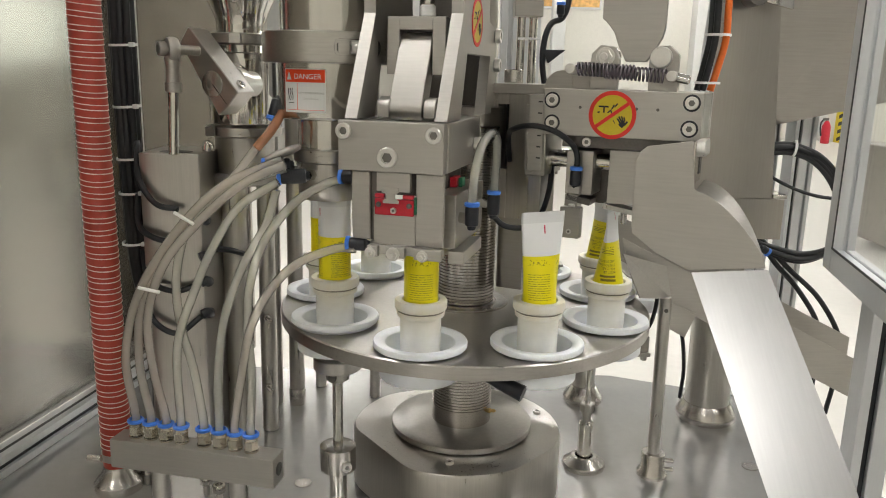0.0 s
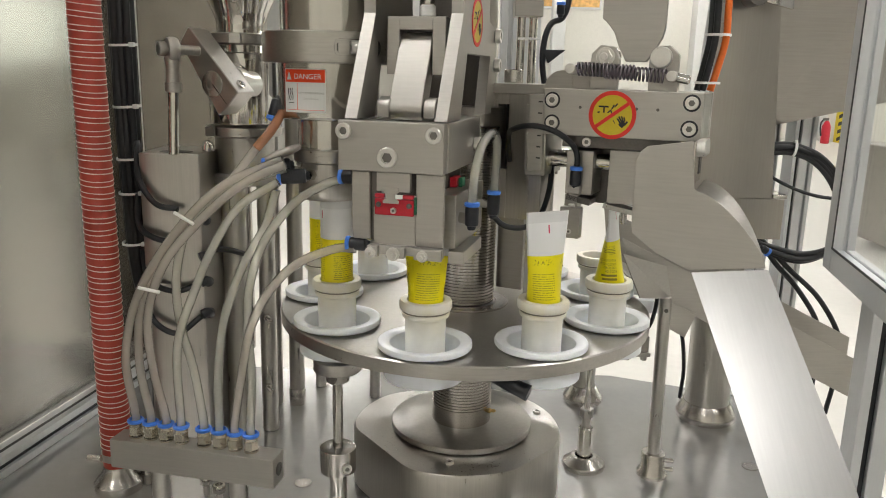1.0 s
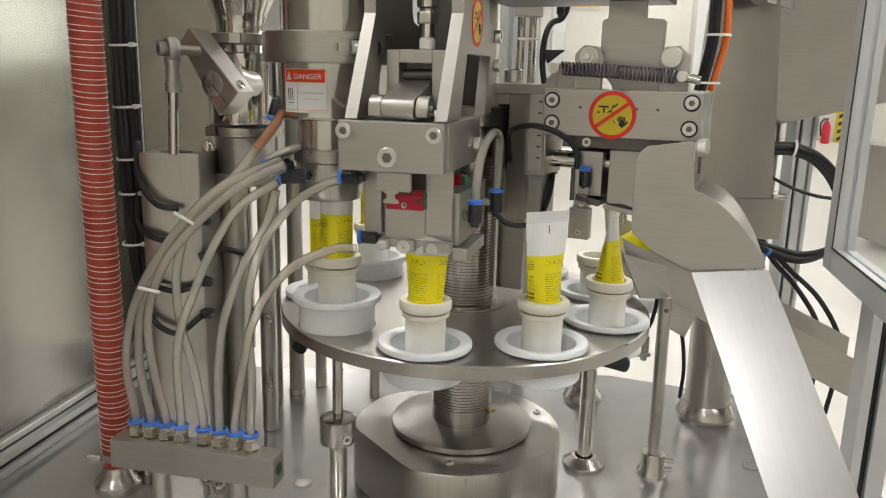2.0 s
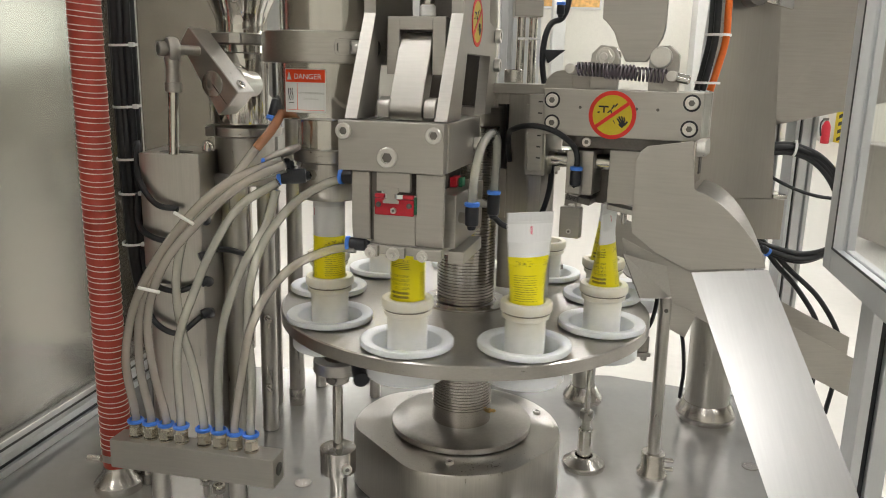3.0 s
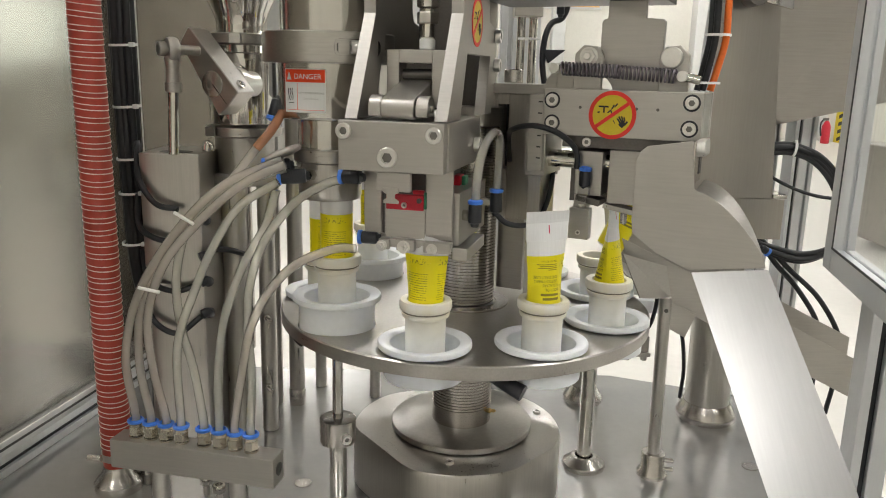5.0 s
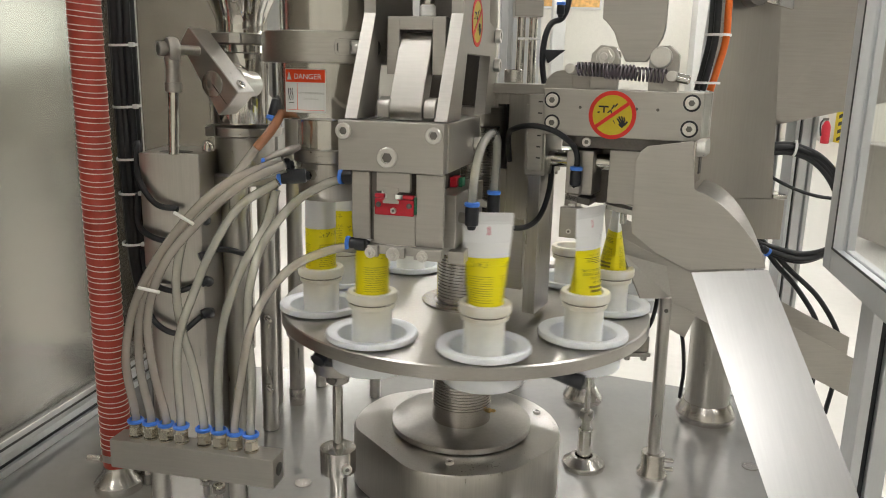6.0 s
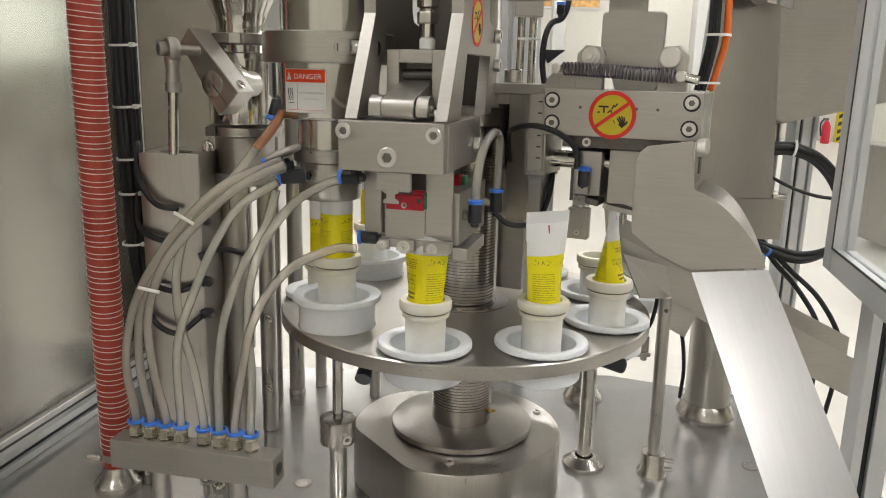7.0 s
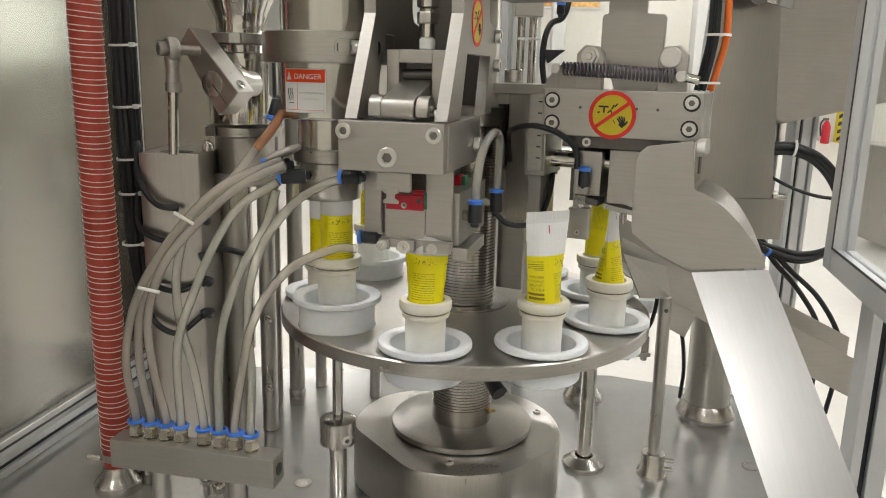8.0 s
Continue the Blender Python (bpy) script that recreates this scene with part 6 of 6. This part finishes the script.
for i in range(8):
    s = 0.0265 + 0.0195 * i + (0.009 if i > 3 else 0)
    s = s * (mlen - 0.02) / 0.185
    FIT.append(s)
    fb = lathe([(0.008, 0.0176), (0.0085, 0.018), (0.0085, 0.020)], 20, m=Matrix.Translation((s, 0.015, 0)))
    hexa(0.0085, 0.012, fb, Matrix.Translation((s, 0.015, 0.0205)))
    lathe([(0.0074, 0.0325), (0.0074, 0.036)], 20, fb, Matrix.Translation((s, 0.015, 0)))
    f = part("fitting", fb, NICKEL, mani, "nickel-plated push-in fitting")
    part("release_ring", lathe([(0.0085, 0.036), (0.0096, 0.037), (0.0096, 0.0395), (0.0075, 0.041), (0.0066, 0.037)], 24, m=Matrix.Translation((s, 0.015, 0))), BLUE, f, "blue release ring")
clear = thing("coolant_lines", UP, "milky clear coolant hoses rising in a tied bunch", "hoses")
PATHS_A = [
    (CLEAR_R, [(-0.396, -0.165, -0.035), (-0.384, -0.165, 0.027), (-0.358, -0.165, 0.081), (-0.317, -0.165, 0.135), (-0.272, -0.165, 0.176), (-0.209, -0.165, 0.204)]),
    (CLEAR_R, [(-0.382, -0.16, -0.043), (-0.379, -0.158, 0.019), (-0.358, -0.158, 0.073), (-0.309, -0.158, 0.143), (-0.267, -0.16, 0.18), (-0.238, -0.16, 0.216)]),
    (CLEAR_R, [(-0.361, -0.175, -0.037), (-0.363, -0.175, 0.024), (-0.342, -0.176, 0.084), (-0.302, -0.177, 0.133), (-0.25, -0.177, 0.178), (-0.204, -0.175, 0.2)]),
    (CLEAR, [(-0.332, -0.178, -0.031), (-0.326, -0.18, 0.007), (-0.31, -0.178, 0.051), (-0.287, -0.176, 0.104), (-0.256, -0.174, 0.152), (-0.213, -0.172, 0.18)]),
]
PATHS_B = [
    (CLEAR, [(-0.318, -0.164, -0.042), (-0.331, -0.160, 0.006), (-0.335, -0.158, 0.06), (-0.324, -0.156, 0.113), (-0.301, -0.156, 0.145), (-0.268, -0.154, 0.172), (-0.208, -0.152, 0.193)]),
    (CLEAR, [(-0.288, -0.170, -0.046), (-0.278, -0.170, 0.023), (-0.255, -0.170, 0.084), (-0.229, -0.170, 0.13), (-0.216, -0.168, 0.171)]),
    (CLEAR_R, [(-0.253, -0.192, -0.028), (-0.242, -0.196, 0.019), (-0.223, -0.198, 0.059), (-0.191, -0.198, 0.094), (-0.148, -0.198, 0.113), (-0.125, -0.203, 0.115)]),
    (CLEAR, [(-0.247, -0.178, -0.04), (-0.25, -0.178, 0.015), (-0.245, -0.178, 0.068), (-0.227, -0.178, 0.117), (-0.195, -0.178, 0.158), (-0.161, -0.180, 0.18), (-0.140, -0.184, 0.187)]),
]
for s, (mt, pts) in zip(FIT, PATHS_A + PATHS_B):
    foot = M_L + mdir * s + Vector((-mdir.y, mdir.x, 0)) * 0.015
    start = [tuple(foot + Vector((0, 0, 0.037))), tuple(foot + Vector((0, 0, 0.050)))]
    part("hose", sweep(start + pts, 0.0050, 14, 10), mt, clear)
part("stained_hose", sweep([(-0.2385, -0.16, 0.2155), (-0.226, -0.158, 0.230), (-0.218, -0.150, 0.243), (-0.2175, -0.125, 0.252)], 0.0052, 14, 8), CLEAR_O, clear, "rust-stained end of a hose")
for p, q, d in (((-0.3245, -0.183, 0.146), (-0.3035, -0.183, 0.133), 0.0019), ((-0.369, -0.183, 0.060), (-0.345, -0.183, 0.055), 0.0019)):
    part("cable_tie", rod(p, q, d, 10), NYLON, clear, "white cable tie")

# ---- hoses at the far side ----
coil_h = thing("black_hose_loop", UP, "looped black hoses hung beside the upright", "hoses")
for k in range(4):
    o = 0.0055 * k
    w = 0.004 * math.sin(k * 2.1)
    part("hose", sweep([(0.455, 0.2 + w, 0.190 + o * 0.7), (0.4715, 0.2 + w, 0.192 + o * 0.7), (0.505, 0.2 + w, 0.193 + o * 0.7), (0.540 + o * 0.4, 0.2, 0.181 + o * 0.6), (0.569 + o * 0.6, 0.2, 0.155 + o * 0.4), (0.590 + o * 0.4, 0.2 + w, 0.118), (0.5985 + o * 0.4, 0.2 + w, 0.079), (0.586, 0.2 + w, 0.044 - o * 0.3), (0.544, 0.2 + w, 0.032 - o * 0.7), (0.498, 0.2 + w, 0.041 - o * 0.7), (0.462, 0.19, 0.052 - o * 0.3)], 0.0048, 10), BLACK, coil_h)
part("thin_line", sweep([(0.455, 0.2, 0.166), (0.4767, 0.2, 0.1555), (0.5124, 0.2, 0.1386), (0.5494, 0.2, 0.127), (0.5838, 0.2, 0.1225), (0.60, 0.2, 0.122)], 0.0028, 8), BLACK, coil_h)
part("hose", sweep([(0.462, 0.19, 0.062), (0.4784, 0.2, 0.045), (0.5053, 0.2, 0.0123), (0.5417, 0.2, -0.0245), (0.581, 0.2, -0.0809), (0.60, 0.22, -0.14), (0.605, 0.24, ZB + 0.01)], 0.0042, 10), BLACK, coil_h)
part("hose", sweep([(0.462, 0.19, 0.066), (0.490, 0.2, 0.040), (0.5291, 0.2, 0.0035), (0.5806, 0.2, -0.0425), (0.6218, 0.2, -0.109), (0.635, 0.22, -0.18), (0.637, 0.24, ZB + 0.01)], 0.0042, 10), BLACK, coil_h)
part("cable_tie", lathe([(0.012, 0), (0.013, 0), (0.013, 0.004), (0.012, 0.004)], 20, caps=False), NYLON, coil_h, "white cable tie", facing(0.507, 0.2, 0.2, (1, -0.1, -0.1)))
push_fitting(coil_h, facing(0.456, 0.148, 0.052, (0.7, 0, -0.5)), 0.010, 0.006)

# ---- the hall beyond ----
machine = thing("hall_machine", pose(4.35, 5.6, 0), "distant grey packaging machine", "machine")
part("base", box(-0.6, 0.6, -0.4, 0.4, 0.05, 0.9, 0.02), STEEL, machine)
part("tower", box(-0.35, 0.1, -0.3, 0.3, 0.905, 1.6, 0.02), STEEL, machine)
part("tank", lathe([(0.18, 0.905), (0.2, 0.93), (0.2, 1.25), (0.16, 1.3)], 28, m=Matrix.Translation((0.36, 0, 0))), POLISH, machine)
ext = thing("fire_extinguisher", pose(8.98, 17.6, 0), "red fire extinguisher standing on the hall floor", "extinguisher")
part("bottle", lathe([(0.085, 0.0), (0.10, 0.02), (0.10, 0.40), (0.06, 0.50), (0.03, 0.54), (0.0, 0.54)], 24), REDP, ext)
part("valve_head", box(-0.09, 0.03, -0.03, 0.03, 0.54, 0.60, 0.006), DARK, ext, "black valve and handle")
part("discharge_hose", sweep([(-0.08, 0, 0.57), (-0.15, -0.02, 0.48), (-0.15, -0.04, 0.30), (-0.13, -0.05, 0.18)], 0.02, 8), BLACK, ext, "short black hose")
sp = thing("striped_post", pose(9.55, 18.1, 0), "yellow and black striped safety post", "safety post")
part("post", box(-0.10, 0.10, -0.10, 0.10, 0, 1.15, 0.004), STICK_Y, sp)
for i in range(6):
    part("stripe", plate4((-0.101, -0.102, 0.03 + 0.18 * i), (0.101, -0.102, 0.12 + 0.18 * i), (0.101, -0.102, 0.21 + 0.18 * i), (-0.101, -0.102, 0.12 + 0.18 * i), 0.001), INK, sp)
sign = thing("wall_poster", pose(2.45, 18.57, 3.55), "orange and white framed wall poster", "poster")
part("print", box(-0.85, 1.15, -0.02, 0.0, -0.5, 0.9, 0), SCREEN, sign)
part("frame", box(-0.9, 1.2, -0.012, 0.02, -0.55, 0.95, 0.004), ALU, sign)
for i in range(7):
    part_w = thing("hall_column", pose(-7.6 + 3.4 * i, 18.3, 0), "pale steel hall column against the wall", "column", "hall columns", kind="structure")
    part("column", box(-0.15, 0.15, -0.15, 0.295, 0, 4.6, 0.01), CEIL, part_w)

# ---- small hardware on the bed ----
for x, y in ((-0.345, -0.055), (-0.322, -0.075), (-0.435, -0.03)):
    sc = thing("bed_screw", pose(x, y, ZT + ZB), "tall socket-head screw standing on the bed", "screw", "bed screws")
    part("shank", lathe([(0.0048, 0.0), (0.0048, 0.016)], 16), STEEL, sc)
    part("head", lathe([(0.008, 0.0162), (0.0085, 0.017), (0.0085, 0.026), (0.0078, 0.027), (0.005, 0.027), (0.005, 0.023), (0, 0.023)], 20), POLISH, sc, "bright socket head")
for x, y in ((0.34, -0.05), (0.44, 0.06), (-0.22, -0.02)):
    pl = thing("bed_plug", pose(x, y, ZT + ZB), "small flat steel plug set in the bed", "plug", "bed plugs")
    part("disc", lathe([(0.0, 0.0), (0.012, 0.0), (0.0118, 0.0012), (0.004, 0.0012), (0.0, 0.0006)], 24), TURNED, pl)
# fittings down the guide columns
for x, y, z in ((-0.3027, 0.150, -0.075), (-0.3027, 0.150, -0.19), (-0.2784, 0.2486, -0.10)):
    fl = thing("column_fitting", pose(x + 0.0, y - 0.0165, ZT + z), "small bright bleed fitting screwed into a column", "fitting", "column fittings")
    part("nut", hexa(0.0055, 0.006, m=facing(0, 0.004, 0, (0.5, -1, 0))), POLISH, fl)
    part("nipple", rod((0.002, -0.002, 0), (0.011, -0.016, 0), 0.003), POLISH, fl)


def drive_units():
    """The head, trimmer and lifters, which repeat with each beat."""
    def glide(ob, a, b, drive):
        walk(ob, [(t, a.lerp(b, drive(t))) for t in TIMES])
    still = Matrix.Identity(4)
    down = Matrix.Translation((0, 0, -0.034))
    glide(yoke, still, down, HEAD)
    glide(ram, still, down, HEAD)
    glide(link, LINK_A, LINK_B, HEAD)
    glide(ear, EAR_A, EAR_B, HEAD)
    glide(jaw, JAW_A, JAW_B, HEAD)
    glide(rear, still, Matrix.Translation((0.0, 0.016, 0.0)), HEAD)
    glide(vane, still, Matrix.Translation((0, 0, -0.058)), CUT)
    for side, (lv, x) in LEV.items():
        glide(lv, Matrix.Translation((x, 0, 0.292)), Matrix.Translation((x - (0.019 if side > 0 else -0.011), 0, 0.292)), CUT)
    glide(cutL, still, Matrix.Translation((0.011, 0, 0)), CUT)
    glide(ram1, still, Matrix.Translation((0, 0, 0.0405)), LIFT)
    glide(ram2, still, Matrix.Translation((0, 0, 0.02)), LIFT)
    glide(sleeve, still, Matrix.Translation((0, 0, 0.152)), LIFT)


def motions():
    walk(dial, [(t, pose(0, 0, ZT, 0, 0, STEP * turned(t))) for t in TIMES])
    for k, h in enumerate(holders):
        walk(h, [(t, holder_pose(k, t)) for t in TIMES])
    for j, (tb, strips) in tubes.items():
        walk(tb, [(t, tube_pose(j, t)) for t in TIMES])
        shut = BEATS[0] + 1.56 * (2 - j) + 0.30
        for ob, i, tier in strips:
            walk(ob, [(s, strip_pose(i, tier, c)) for s, c in ((0.0, 0.0), (shut - 0.02, 0.0), (shut + 0.02, 0.45), (shut + 0.07, 1.0), (8.0, 1.0))])
    drive_units()


motions()
